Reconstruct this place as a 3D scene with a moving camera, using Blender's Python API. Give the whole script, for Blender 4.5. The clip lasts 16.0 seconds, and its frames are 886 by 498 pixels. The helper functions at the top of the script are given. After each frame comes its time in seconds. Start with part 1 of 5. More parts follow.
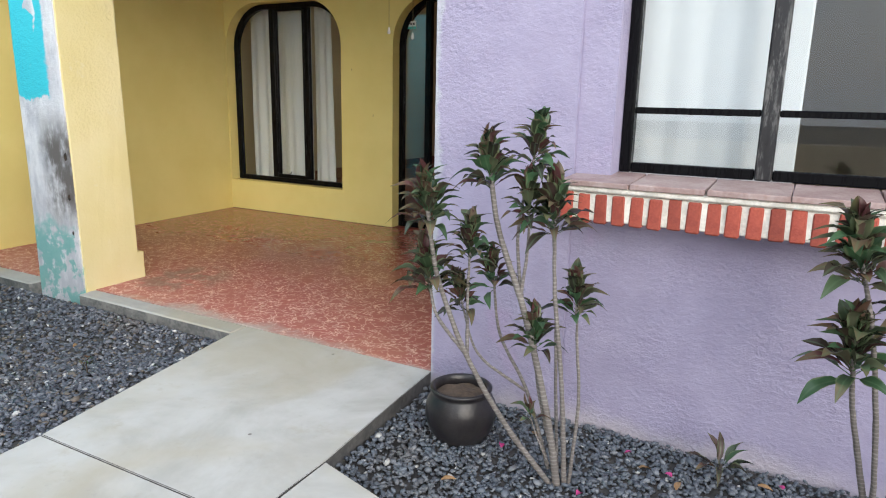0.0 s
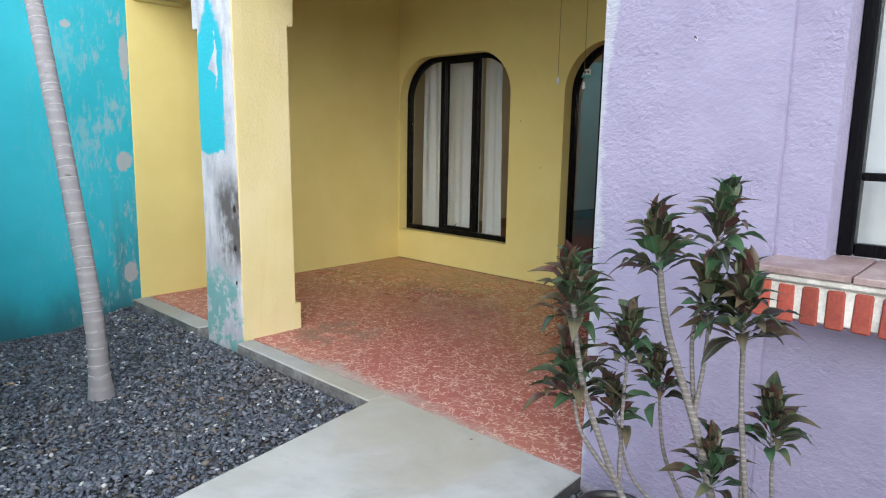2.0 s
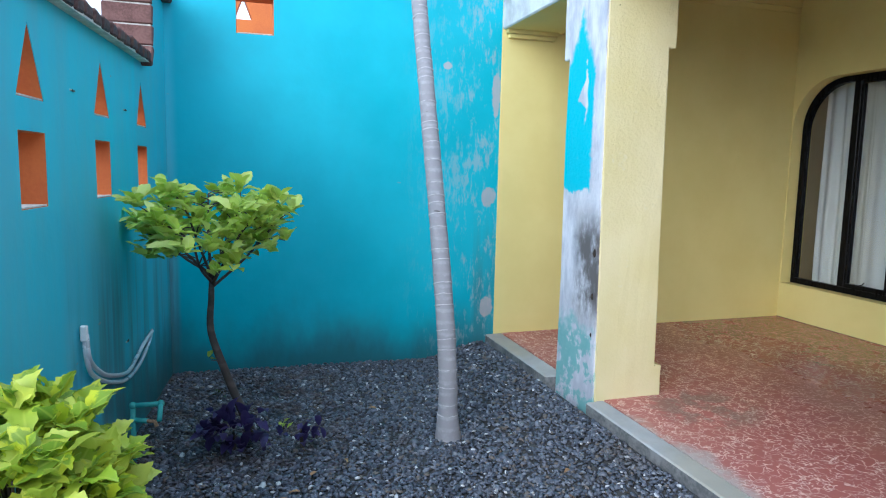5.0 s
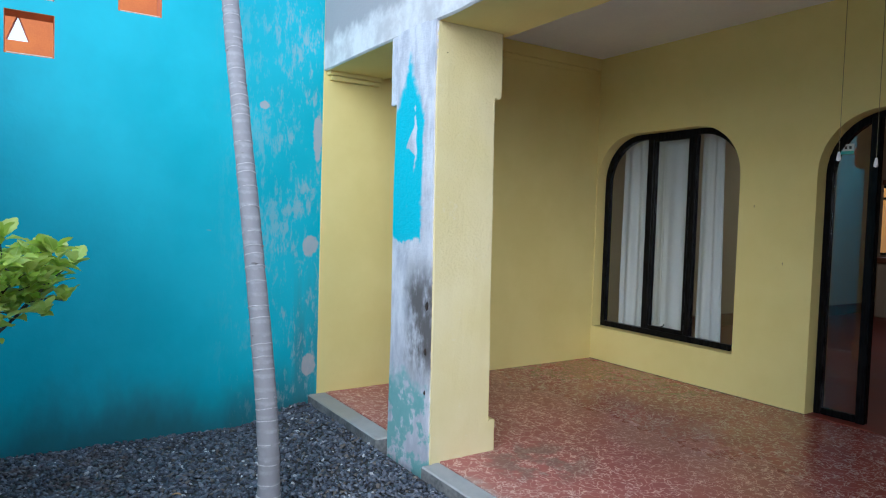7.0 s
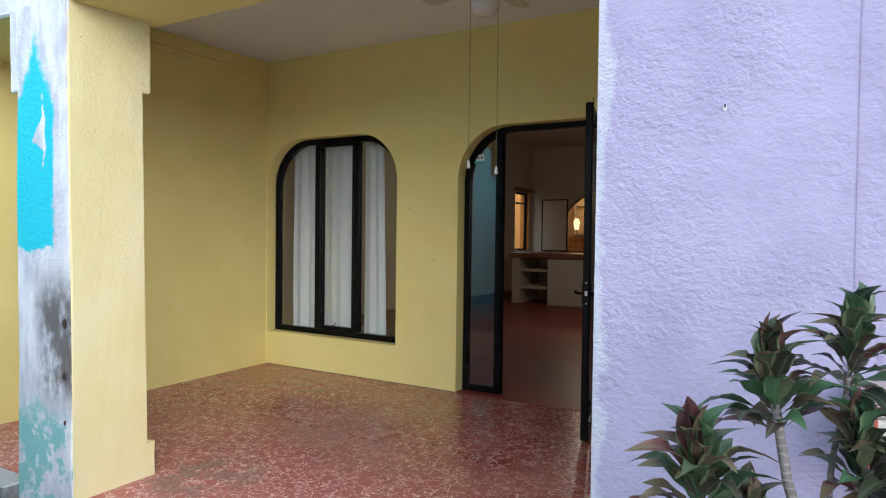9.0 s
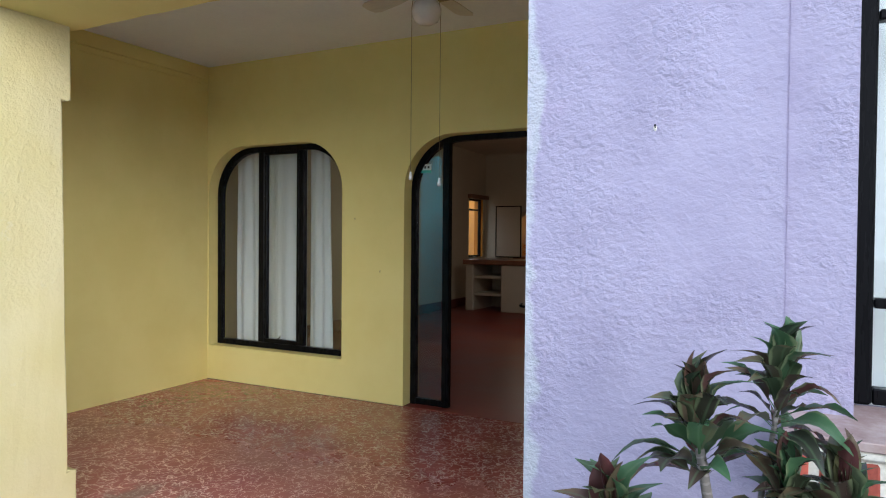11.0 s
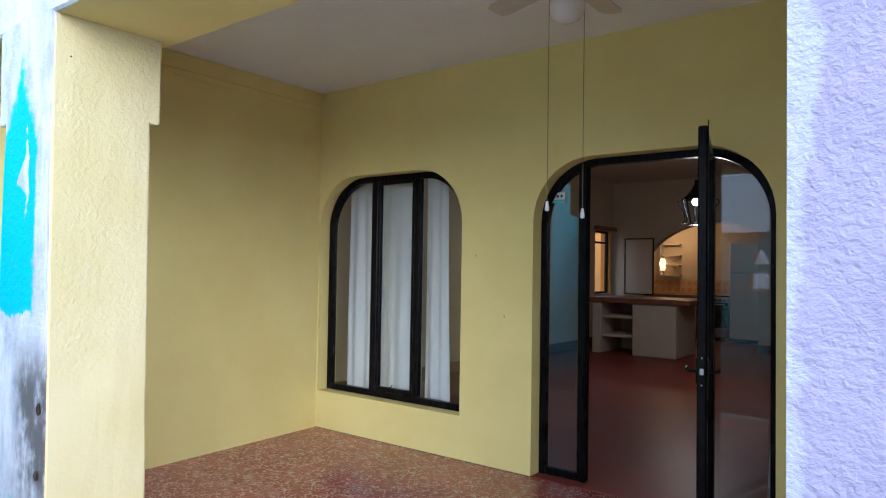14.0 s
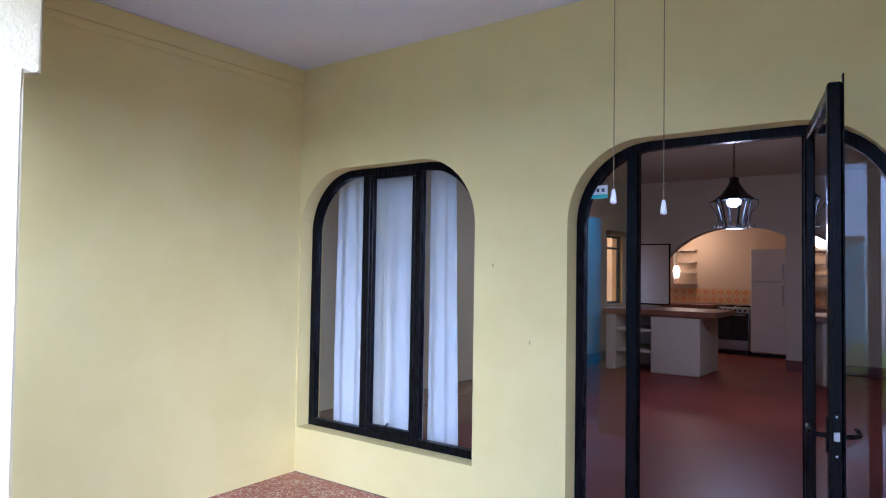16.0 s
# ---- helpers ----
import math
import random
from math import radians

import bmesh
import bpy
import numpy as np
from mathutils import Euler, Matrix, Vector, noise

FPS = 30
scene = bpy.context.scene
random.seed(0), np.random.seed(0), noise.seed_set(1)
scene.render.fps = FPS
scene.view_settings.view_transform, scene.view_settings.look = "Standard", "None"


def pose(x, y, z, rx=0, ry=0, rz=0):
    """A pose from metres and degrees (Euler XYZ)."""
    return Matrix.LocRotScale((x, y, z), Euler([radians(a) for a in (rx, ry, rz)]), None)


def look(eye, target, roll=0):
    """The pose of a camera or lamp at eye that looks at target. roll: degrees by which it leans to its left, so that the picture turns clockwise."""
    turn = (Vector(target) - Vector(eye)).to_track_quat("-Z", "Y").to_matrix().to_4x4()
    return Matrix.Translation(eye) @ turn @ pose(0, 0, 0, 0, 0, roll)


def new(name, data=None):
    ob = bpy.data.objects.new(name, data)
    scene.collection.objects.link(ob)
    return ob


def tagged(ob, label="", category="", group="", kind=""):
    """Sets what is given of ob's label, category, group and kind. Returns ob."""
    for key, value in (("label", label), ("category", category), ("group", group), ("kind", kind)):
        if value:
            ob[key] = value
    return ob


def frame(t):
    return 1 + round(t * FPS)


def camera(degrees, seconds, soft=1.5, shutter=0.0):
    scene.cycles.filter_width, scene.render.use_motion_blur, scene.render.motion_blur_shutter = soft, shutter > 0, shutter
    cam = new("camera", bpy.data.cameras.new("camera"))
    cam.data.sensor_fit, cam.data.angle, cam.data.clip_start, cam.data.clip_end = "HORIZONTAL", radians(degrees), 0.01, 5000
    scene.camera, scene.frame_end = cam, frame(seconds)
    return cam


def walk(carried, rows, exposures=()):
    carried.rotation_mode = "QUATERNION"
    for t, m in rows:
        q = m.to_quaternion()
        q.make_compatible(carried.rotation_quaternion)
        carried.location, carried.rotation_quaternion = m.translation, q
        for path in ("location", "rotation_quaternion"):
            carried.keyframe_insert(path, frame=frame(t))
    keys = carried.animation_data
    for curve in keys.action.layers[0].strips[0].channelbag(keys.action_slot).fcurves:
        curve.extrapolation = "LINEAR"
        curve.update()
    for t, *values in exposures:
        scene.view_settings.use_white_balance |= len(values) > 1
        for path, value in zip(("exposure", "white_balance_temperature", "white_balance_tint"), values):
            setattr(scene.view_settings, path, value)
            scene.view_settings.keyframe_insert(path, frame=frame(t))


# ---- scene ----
from mathutils import geometry

cam = camera(67.5, 16.0, 1.1)
PATH = [
    (0, (0.321, -0.139, 1.441), (-0.615, 1.573, 1.003), 1.2),
    (0.5, (0.296, -0.102, 1.446), (-0.645, 1.611, 1.022), 1.2),
    (1, (0.278, 0.032, 1.486), (-0.693, 1.734, 1.092), 1.1),
    (1.5, (0.257, 0.17, 1.511), (-0.87, 1.784, 1.168), 1.1),
    (2, (0.184, 0.238, 1.497), (-1.187, 1.66, 1.18), 1.05),
    (2.5, (0.106, 0.288, 1.488), (-1.402, 1.569, 1.19), 0.9),
    (3, (0.033, 0.366, 1.486), (-1.616, 1.46, 1.191), 1.0),
    (3.5, (0.010, 0.404, 1.496), (-1.790, 1.220, 1.195), 1.3),
    (4, (-0.074, 0.430, 1.481), (-1.942, 1.078, 1.175), 1.5),
    (4.2, (-0.120, 0.418, 1.497), (-1.998, 1.042, 1.200), 1.5),
    (6.3, (-0.618, 0.456, 1.515), (-2.538, 0.997, 1.364), 1.9),
    (6.5, (-0.635, 0.455, 1.514), (-2.512, 1.135, 1.389), 1.9),
    (7, (-0.618, 0.48, 1.528), (-2.306, 1.549, 1.441), 1.8),
    (7.5, (-0.588, 0.529, 1.529), (-2.012, 1.933, 1.469), 1.4),
    (8, (-0.572, 0.544, 1.507), (-1.787, 2.132, 1.458), 1.1),
    (8.5, (-0.554, 0.554, 1.512), (-1.662, 2.217, 1.46), 1.0),
    (9, (-0.534, 0.558, 1.513), (-1.56, 2.275, 1.463), 0.7),
    (9.5, (-0.533, 0.578, 1.522), (-1.473, 2.343, 1.472), 0.7),
    (9.7, (-0.541, 0.558, 1.517), (-1.452, 2.338, 1.466), 0.5),
    (11.8, (-0.467, 0.817, 1.604), (-1.403, 2.585, 1.608), 0.5),
    (12, (-0.462, 0.841, 1.607), (-1.41, 2.603, 1.625), 0.5),
    (12.5, (-0.543, 0.916, 1.598), (-1.541, 2.649, 1.622), 0.7),
    (13, (-0.714, 0.988, 1.626), (-1.769, 2.688, 1.655), 1.0),
    (13.5, (-0.835, 1.068, 1.613), (-1.93, 2.74, 1.665), 0.9),
    (14, (-0.939, 1.258, 1.628), (-2.15, 2.848, 1.681), 0.9),
    (14.5, (-1.097, 1.401, 1.614), (-2.422, 2.898, 1.668), 0.7),
    (15, (-1.325, 1.538, 1.625), (-2.66, 3.027, 1.678), 1.2),
    (15.5, (-1.456, 1.751, 1.641), (-2.739, 3.284, 1.714), 1.1),
    (16, (-1.601, 1.992, 1.667), (-2.799, 3.592, 1.737), 0.9),
]
walk(cam, [(t, look(eye, target, roll)) for t, eye, target, roll in PATH], exposures=[(0, 0.42, 6300, 9), (1.5, 0.36, 6100, 9), (2.5, 0.42, 5800, 9), (4, 0.43, 5150, 8), (6.5, 0.13, 5250, 7), (7, 0.1, 5200, 8), (8, 0.42, 5550, 10), (9, 0.46, 5600, 9), (12.5, 0.33, 5600, 6), (14, 0.64, 5050, 11), (15, 0.7, 4450, 18), (15.5, 0.96, 4350, 24), (16, 1.34, 4250, 26)])

# ---- sky and sun ----
world = bpy.data.worlds.new("sky")
scene.world = world
world.use_nodes = True
wn = world.node_tree
sky = wn.nodes.new("ShaderNodeTexSky")
sky.sky_type = "NISHITA"
sky.sun_disc = False
sky.sun_elevation = radians(14)
sky.sun_rotation = radians(133)
sky.air_density, sky.dust_density, sky.ozone_density = 1.0, 6.0, 1.0
pale = wn.nodes.new("ShaderNodeMixRGB")
pale.inputs["Fac"].default_value = 0.72
pale.inputs["Color2"].default_value = (9.5, 9.9, 10.6, 1)
wn.links.new(sky.outputs[0], pale.inputs["Color1"])
place = wn.nodes.new("ShaderNodeTexCoord")
axes = wn.nodes.new("ShaderNodeSeparateXYZ")
wn.links.new(place.outputs["Generated"], axes.inputs[0])
rise = wn.nodes.new("ShaderNodeMapRange")
for key, v in (("From Min", 0.0), ("From Max", 1.0), ("To Min", 0.88), ("To Max", 1.38)):
    rise.inputs[key].default_value = v
wn.links.new(axes.outputs["Z"], rise.inputs["Value"])
overcast = wn.nodes.new("ShaderNodeMixRGB")
overcast.blend_type = "MULTIPLY"
overcast.inputs["Fac"].default_value = 1.0
wn.links.new(pale.outputs[0], overcast.inputs["Color1"])
wn.links.new(rise.outputs[0], overcast.inputs["Color2"])
wn.links.new(overcast.outputs[0], wn.nodes["Background"].inputs["Color"])
wn.nodes["Background"].inputs["Strength"].default_value = 0.15

sun = new("sun", bpy.data.lights.new("sun", "SUN"))
sun.data.energy = 1.9
sun.data.angle = radians(48)
sun.data.color = (1.0, 0.98, 0.95)
sun.matrix_world = look((7.5, -7.1, 2.6), (0, 0, 0))


# ---- helpers of this scene ----
class Tree:
    """Short hand for a material's nodes."""

    def __init__(self, name, rough=0.8, metal=0.0, spec=0.5):
        self.mat = bpy.data.materials.new(name)
        self.mat.use_nodes = True
        self.t = self.mat.node_tree
        self.bsdf = self.t.nodes["Principled BSDF"]
        self.bsdf.inputs["Roughness"].default_value = rough
        self.bsdf.inputs["Metallic"].default_value = metal
        self.bsdf.inputs["Specular IOR Level"].default_value = spec
        self.coord = self.t.nodes.new("ShaderNodeTexCoord")
        self.normal = None

    def put(self, socket, value):
        if isinstance(value, bpy.types.NodeSocket):
            self.t.links.new(value, socket)
        elif isinstance(value, tuple) and len(value) == 3 and socket.type == "RGBA":
            socket.default_value = (*value, 1)
        else:
            socket.default_value = value

    def at(self, scale=(1, 1, 1), place=(0, 0, 0)):
        n = self.t.nodes.new("ShaderNodeMapping")
        n.inputs["Scale"].default_value = scale
        n.inputs["Location"].default_value = place
        self.t.links.new(self.coord.outputs["Object"], n.inputs["Vector"])
        return n.outputs[0]

    def noise(self, scale, detail=4, rough=0.55, stretch=(1, 1, 1), distort=0.0, place=(0, 0, 0)):
        n = self.t.nodes.new("ShaderNodeTexNoise")
        n.inputs["Scale"].default_value = scale
        n.inputs["Detail"].default_value = detail
        n.inputs["Roughness"].default_value = rough
        n.inputs["Distortion"].default_value = distort
        self.t.links.new(self.at(stretch, place), n.inputs["Vector"])
        return n.outputs["Fac"]

    def cells(self, scale, feature="F1", vector=None, stretch=(1, 1, 1)):
        n = self.t.nodes.new("ShaderNodeTexVoronoi")
        n.feature = feature
        n.inputs["Scale"].default_value = scale
        self.t.links.new(vector if vector else self.at(stretch), n.inputs["Vector"])
        return n.outputs["Distance"]

    def math(self, op, a, b=0.0, clamp=False):
        n = self.t.nodes.new("ShaderNodeMath")
        n.operation = op
        n.use_clamp = clamp
        self.put(n.inputs[0], a)
        self.put(n.inputs[1], b)
        return n.outputs[0]

    def ramp(self, value, lo, hi, a=0.0, b=1.0):
        n = self.t.nodes.new("ShaderNodeMapRange")
        n.interpolation_type = "SMOOTHSTEP"
        self.put(n.inputs["Value"], value)
        for key, v in (("From Min", lo), ("From Max", hi), ("To Min", a), ("To Max", b)):
            n.inputs[key].default_value = v
        return n.outputs[0]

    def mix(self, fac, a, b, blend="MIX"):
        n = self.t.nodes.new("ShaderNodeMixRGB")
        n.blend_type = blend
        self.put(n.inputs["Fac"], fac)
        self.put(n.inputs["Color1"], a)
        self.put(n.inputs["Color2"], b)
        return n.outputs[0]

    def axes(self):
        n = self.t.nodes.new("ShaderNodeSeparateXYZ")
        self.t.links.new(self.coord.outputs["Object"], n.inputs[0])
        return n.outputs

    def chance(self):
        return self.t.nodes.new("ShaderNodeObjectInfo").outputs["Random"]

    def island(self):
        return self.t.nodes.new("ShaderNodeNewGeometry").outputs["Random Per Island"]

    def bump(self, height, strength, distance=0.01):
        n = self.t.nodes.new("ShaderNodeBump")
        n.inputs["Strength"].default_value = strength
        n.inputs["Distance"].default_value = distance
        self.t.links.new(height, n.inputs["Height"])
        if self.normal:
            self.t.links.new(self.normal, n.inputs["Normal"])
        self.normal = n.outputs[0]
        return self

    def done(self, colour=None, rough=None):
        if colour is not None:
            self.put(self.bsdf.inputs["Base Color"], colour)
        if rough is not None:
            self.put(self.bsdf.inputs["Roughness"], rough)
        if self.normal:
            self.t.links.new(self.normal, self.bsdf.inputs["Normal"])
        return self.mat


def surface(name, a, b, scale=8, rough=0.8, bump=0.2, fine=60, metal=0.0, stretch=(1, 1, 1), spec=0.5, vary=0.0):
    """A plain worn surface: two tones in a coarse and a fine pattern, with light relief."""
    m = Tree(name, rough, metal, spec)
    big = m.noise(scale, 5, 0.6, stretch)
    small = m.noise(fine, 3, 0.6, stretch)
    tone = m.math("ADD", m.math("MULTIPLY", big, 0.65), m.math("MULTIPLY", small, 0.35))
    colour = m.mix(m.ramp(tone, 0.35, 0.65), a, b)
    if vary:
        colour = m.mix(1.0, colour, m.mix(m.chance(), (1 - vary,) * 3, (1 + vary,) * 3), "MULTIPLY")
    if bump:
        m.bump(small, bump, 0.004)
    return m.done(colour, m.ramp(big, 0.2, 0.8, rough * 0.85, min(1, rough * 1.12)))


def link(name, bm, material, smooth=False):
    mesh = bpy.data.meshes.new(name)
    bmesh.ops.recalc_face_normals(bm, faces=bm.faces)
    bm.to_mesh(mesh)
    bm.free()
    if material:
        mesh.materials.append(material)
    if smooth:
        mesh.shade_smooth()
    return new(name, mesh)


def part(name, bm, material, parent, label="", smooth=False):
    ob = link(name, bm, material, smooth)
    ob.parent = parent
    return tagged(ob, label)


def share(name, mesh, parent, matrix):
    """One more piece on a mesh that others use too."""
    ob = new(name, mesh)
    ob.parent = parent
    ob.matrix_local = matrix
    return ob


def thing(name, place, label, category, group="", kind="", turn=0):
    ob = new(name)
    ob.empty_display_size = 0.1
    ob.matrix_world = pose(*place, 0, 0, turn)
    return tagged(ob, label, category, group, kind)


def struct(name, bm, material, label, category, smooth=False):
    return tagged(link(name, bm, material, smooth), label, category, "", "structure")


def box(bm, lo, hi, bevel=0.0, segments=1):
    made = bmesh.ops.create_cube(bm, size=1, matrix=Matrix.LocRotScale(
        [(a + b) / 2 for a, b in zip(lo, hi)], None, [b - a for a, b in zip(lo, hi)]))
    if bevel:
        edges = list({e for v in made["verts"] for e in v.link_edges})
        bmesh.ops.bevel(bm, geom=edges, offset=bevel, segments=segments, affect="EDGES", profile=0.5)
    return bm


def boxes(*pairs, bevel=0.0):
    bm = bmesh.new()
    for lo, hi in pairs:
        box(bm, lo, hi, bevel)
    return bm


def sheet(outer, holes, flat, depth):
    """A wall: a flat outline with holes, laid out by flat(u, v, w) and as deep as depth."""
    bm = bmesh.new()
    loops = [list(outer), *[list(h) for h in holes]]
    points = [p for loop in loops for p in loop]
    near = [bm.verts.new(flat(u, v, 0)) for u, v in points]
    far = [bm.verts.new(flat(u, v, depth)) for u, v in points]
    for tri in geometry.tessellate_polygon([[Vector((u, v, 0)) for u, v in loop] for loop in loops]):
        bm.faces.new([near[i] for i in tri])
        bm.faces.new([far[i] for i in reversed(tri)])
    start = 0
    for loop in loops:
        n = len(loop)
        for i in range(n):
            a, b = start + i, start + (i + 1) % n
            bm.faces.new([near[a], near[b], far[b], far[a]])
        start += n
    return bm


def rounded(x0, z0, x1, z1, radius, steps=10):
    """An opening with round upper corners."""
    out = [(x0, z0), (x1, z0)]
    for cx, first in ((x1 - radius, 0), (x0 + radius, 90)):
        for i in range(steps + 1):
            a = radians(first + 90 * i / steps)
            out.append((cx + radius * math.cos(a), z1 - radius + radius * math.sin(a)))
    return out


def square(x0, z0, x1, z1):
    return [(x0, z0), (x1, z0), (x1, z1), (x0, z1)]


def tube(bm, points, radii, sides=10, cap=True):
    """A round bar through points, of the radius given for each."""
    points = [Vector(p) for p in points]
    rings = []
    side = None
    for i, p in enumerate(points):
        way = (points[min(i + 1, len(points) - 1)] - points[max(i - 1, 0)]).normalized()
        if side is None:
            side = way.orthogonal().normalized()
        side = (side - way * side.dot(way)).normalized()
        other = way.cross(side)
        r = radii[i] if isinstance(radii, (list, tuple)) else radii
        rings.append([bm.verts.new(p + r * (math.cos(2 * math.pi * k / sides) * side + math.sin(2 * math.pi * k / sides) * other)) for k in range(sides)])
    for a, b in zip(rings, rings[1:]):
        for k in range(sides):
            bm.faces.new([a[k], a[(k + 1) % sides], b[(k + 1) % sides], b[k]])
    if cap:
        bm.faces.new(list(reversed(rings[0])))
        bm.faces.new(rings[-1])
    return bm


def lathe(bm, profile, sides=32, centre=(0, 0)):
    """A turned shape from (radius, height) pairs."""
    rings = []
    for r, z in profile:
        if r < 1e-5:
            rings.append([bm.verts.new((*centre, z))])
        else:
            rings.append([bm.verts.new((centre[0] + r * math.cos(2 * math.pi * k / sides), centre[1] + r * math.sin(2 * math.pi * k / sides), z)) for k in range(sides)])
    for a, b in zip(rings, rings[1:]):
        for k in range(sides):
            n = (k + 1) % sides
            quad = [a[0] if len(a) == 1 else a[k], a[0] if len(a) == 1 else a[n], b[0] if len(b) == 1 else b[n], b[0] if len(b) == 1 else b[k]]
            bm.faces.new(list(dict.fromkeys(quad)))
    return bm


def bent(points, steps=12):
    """A smooth line through points."""
    p = [Vector(q) for q in points]
    p = [2 * p[0] - p[1], *p, 2 * p[-1] - p[-2]]
    out = []
    for i in range(1, len(p) - 2):
        for k in range(steps):
            t = k / steps
            a, b, c, d = p[i - 1:i + 3]
            out.append(0.5 * ((2 * b) + (c - a) * t + (2 * a - 5 * b + 4 * c - d) * t * t + (3 * b - a - 3 * c + d) * t ** 3))
    return [*out, p[-2]]


def wobble(bm, size, amount, seed=0.0):
    for v in bm.verts:
        v.co += amount * noise.noise_vector(v.co * size + Vector((seed, seed, seed)))
    return bm


# ---- materials ----
def plaster_purple():
    m = Tree("purple_plaster", 0.75)
    x, y, z = m.axes()
    trowel = m.noise(52, 4, 0.60, (1.0, 1.0, 1.15), 0.25)
    broad = m.noise(5, 4, 0.6)
    colour = m.mix(m.ramp(broad, 0.3, 0.7), (0.298, 0.272, 0.395), (0.342, 0.316, 0.445))
    colour = m.mix(m.math("MULTIPLY", m.ramp(m.noise(2.3, 3), 0.62, 0.72), 0.25), colour, (0.42, 0.28, 0.47))
    bare = m.math("ADD", m.math("SUBTRACT", x, -1.146), m.math("MULTIPLY", m.math("SUBTRACT", m.noise(3.5, 4, 0.6), 0.64), 0.2))
    colour = m.mix(m.ramp(bare, -0.015, 0.01, 0.55, 0), colour, m.mix(m.noise(14), (0.44, 0.50, 0.49), (0.54, 0.56, 0.60)))
    low = m.math("ADD", z, m.math("MULTIPLY", m.noise(3, 4), -0.22))
    colour = m.mix(m.ramp(low, -0.03, 0.09, 0.75, 0), colour, (0.46, 0.42, 0.45))
    m.bump(m.math("MULTIPLY", trowel, m.ramp(m.noise(2.4, 3), 0.38, 0.62, 0.3, 1.0)), 0.6, 0.02)
    m.bump(m.ramp(m.noise(13, 4, 0.6, (1, 1, 2.2), 0.8), 0.4, 0.6), 0.11, 0.012)
    m.bump(m.noise(120, 3), 0.15, 0.004)
    return m.done(colour)


def plaster_yellow():
    m = Tree("yellow_plaster", 0.62)
    broad = m.noise(1.7, 4, 0.6)
    colour = m.mix(m.ramp(broad, 0.3, 0.7), (0.755, 0.640, 0.240), (0.80, 0.688, 0.275))
    colour = m.mix(m.math("MULTIPLY", m.ramp(m.noise(31, 4, 0.7), 0.66, 0.74), 0.3), colour, (0.60, 0.47, 0.22))
    m.bump(m.noise(3.5, 3), 0.25, 0.02)
    m.bump(m.noise(70, 4), 0.12, 0.004)
    return m.done(colour)


def plaster_pillar():
    """The porch post: yellow inside, on its street face old white, grey and turquoise coats with soot."""
    m = Tree("pillar_plaster", 0.75)
    x, y, z = m.axes()
    wear = m.noise(7, 5, 0.65)
    yellow = m.mix(m.ramp(m.noise(1.9, 4), 0.3, 0.7), (0.65, 0.565, 0.28), (0.70, 0.62, 0.36))
    yellow = m.mix(m.math("MULTIPLY", m.ramp(m.noise(9, 5, 0.7), 0.6, 0.72), 0.3), yellow, (0.70, 0.66, 0.50))
    old = m.mix(m.ramp(m.noise(10, 5, 0.65, (1, 1, 0.35)), 0.35, 0.65), (0.46, 0.46, 0.51), (0.68, 0.67, 0.70))
    side = m.math("ADD", x, m.math("MULTIPLY", wear, 0.12))
    mid = m.math("ADD", z, m.math("MULTIPLY", wear, 0.3))
    blue = m.math("MULTIPLY", m.ramp(side, -3.83, -3.80, 1, 0), m.math("MULTIPLY", m.ramp(mid, 1.54, 1.57), m.ramp(m.math("ADD", mid, m.math("MULTIPLY", m.math("ABSOLUTE", m.math("ADD", x, 4.05)), 2.0)), 2.55, 2.65, 1, 0)))
    chips = m.ramp(m.noise(5.5, 3, 0.5, (1, 1, 1), 0.4, (3, 0, 1)), 0.655, 0.68, 1, 0)
    face = m.mix(m.math("MULTIPLY", blue, chips), old, (0.045, 0.49, 0.60))
    soot = m.math("MULTIPLY", m.ramp(m.math("ADD", side, m.math("MULTIPLY", z, 0.03)), -3.99, -3.84), m.math("MULTIPLY", m.ramp(z, 0.50, 0.80), m.ramp(z, 1.10, 1.40, 1, 0)))
    face = m.mix(m.math("MULTIPLY", soot, m.ramp(m.noise(9, 5, 0.65, (1, 1, 0.55)), 0.28, 0.58)), face, (0.12, 0.105, 0.10))
    foot = m.math("MULTIPLY", m.ramp(m.math("ADD", z, m.math("MULTIPLY", wear, 0.4)), 0.72, 0.85, 1, 0), m.ramp(m.noise(6, 5, 0.7), 0.44, 0.52))
    face = m.mix(foot, face, m.mix(m.noise(25), (0.16, 0.38, 0.37), (0.26, 0.46, 0.45)))
    front = m.ramp(m.math("ADD", y, m.math("MULTIPLY", m.noise(30), 0.008)), 2.398, 2.400, 1, 0)
    colour = m.mix(front, yellow, face)
    lumps = m.math("MULTIPLY", m.noise(48, 4, 0.6), m.ramp(m.math("ADD", z, m.math("MULTIPLY", m.noise(3), 0.5)), 1.45, 1.6, 0.25, 1.0))
    m.bump(lumps, 0.42, 0.016)
    m.bump(m.noise(110, 3), 0.12, 0.004)
    return m.done(colour)


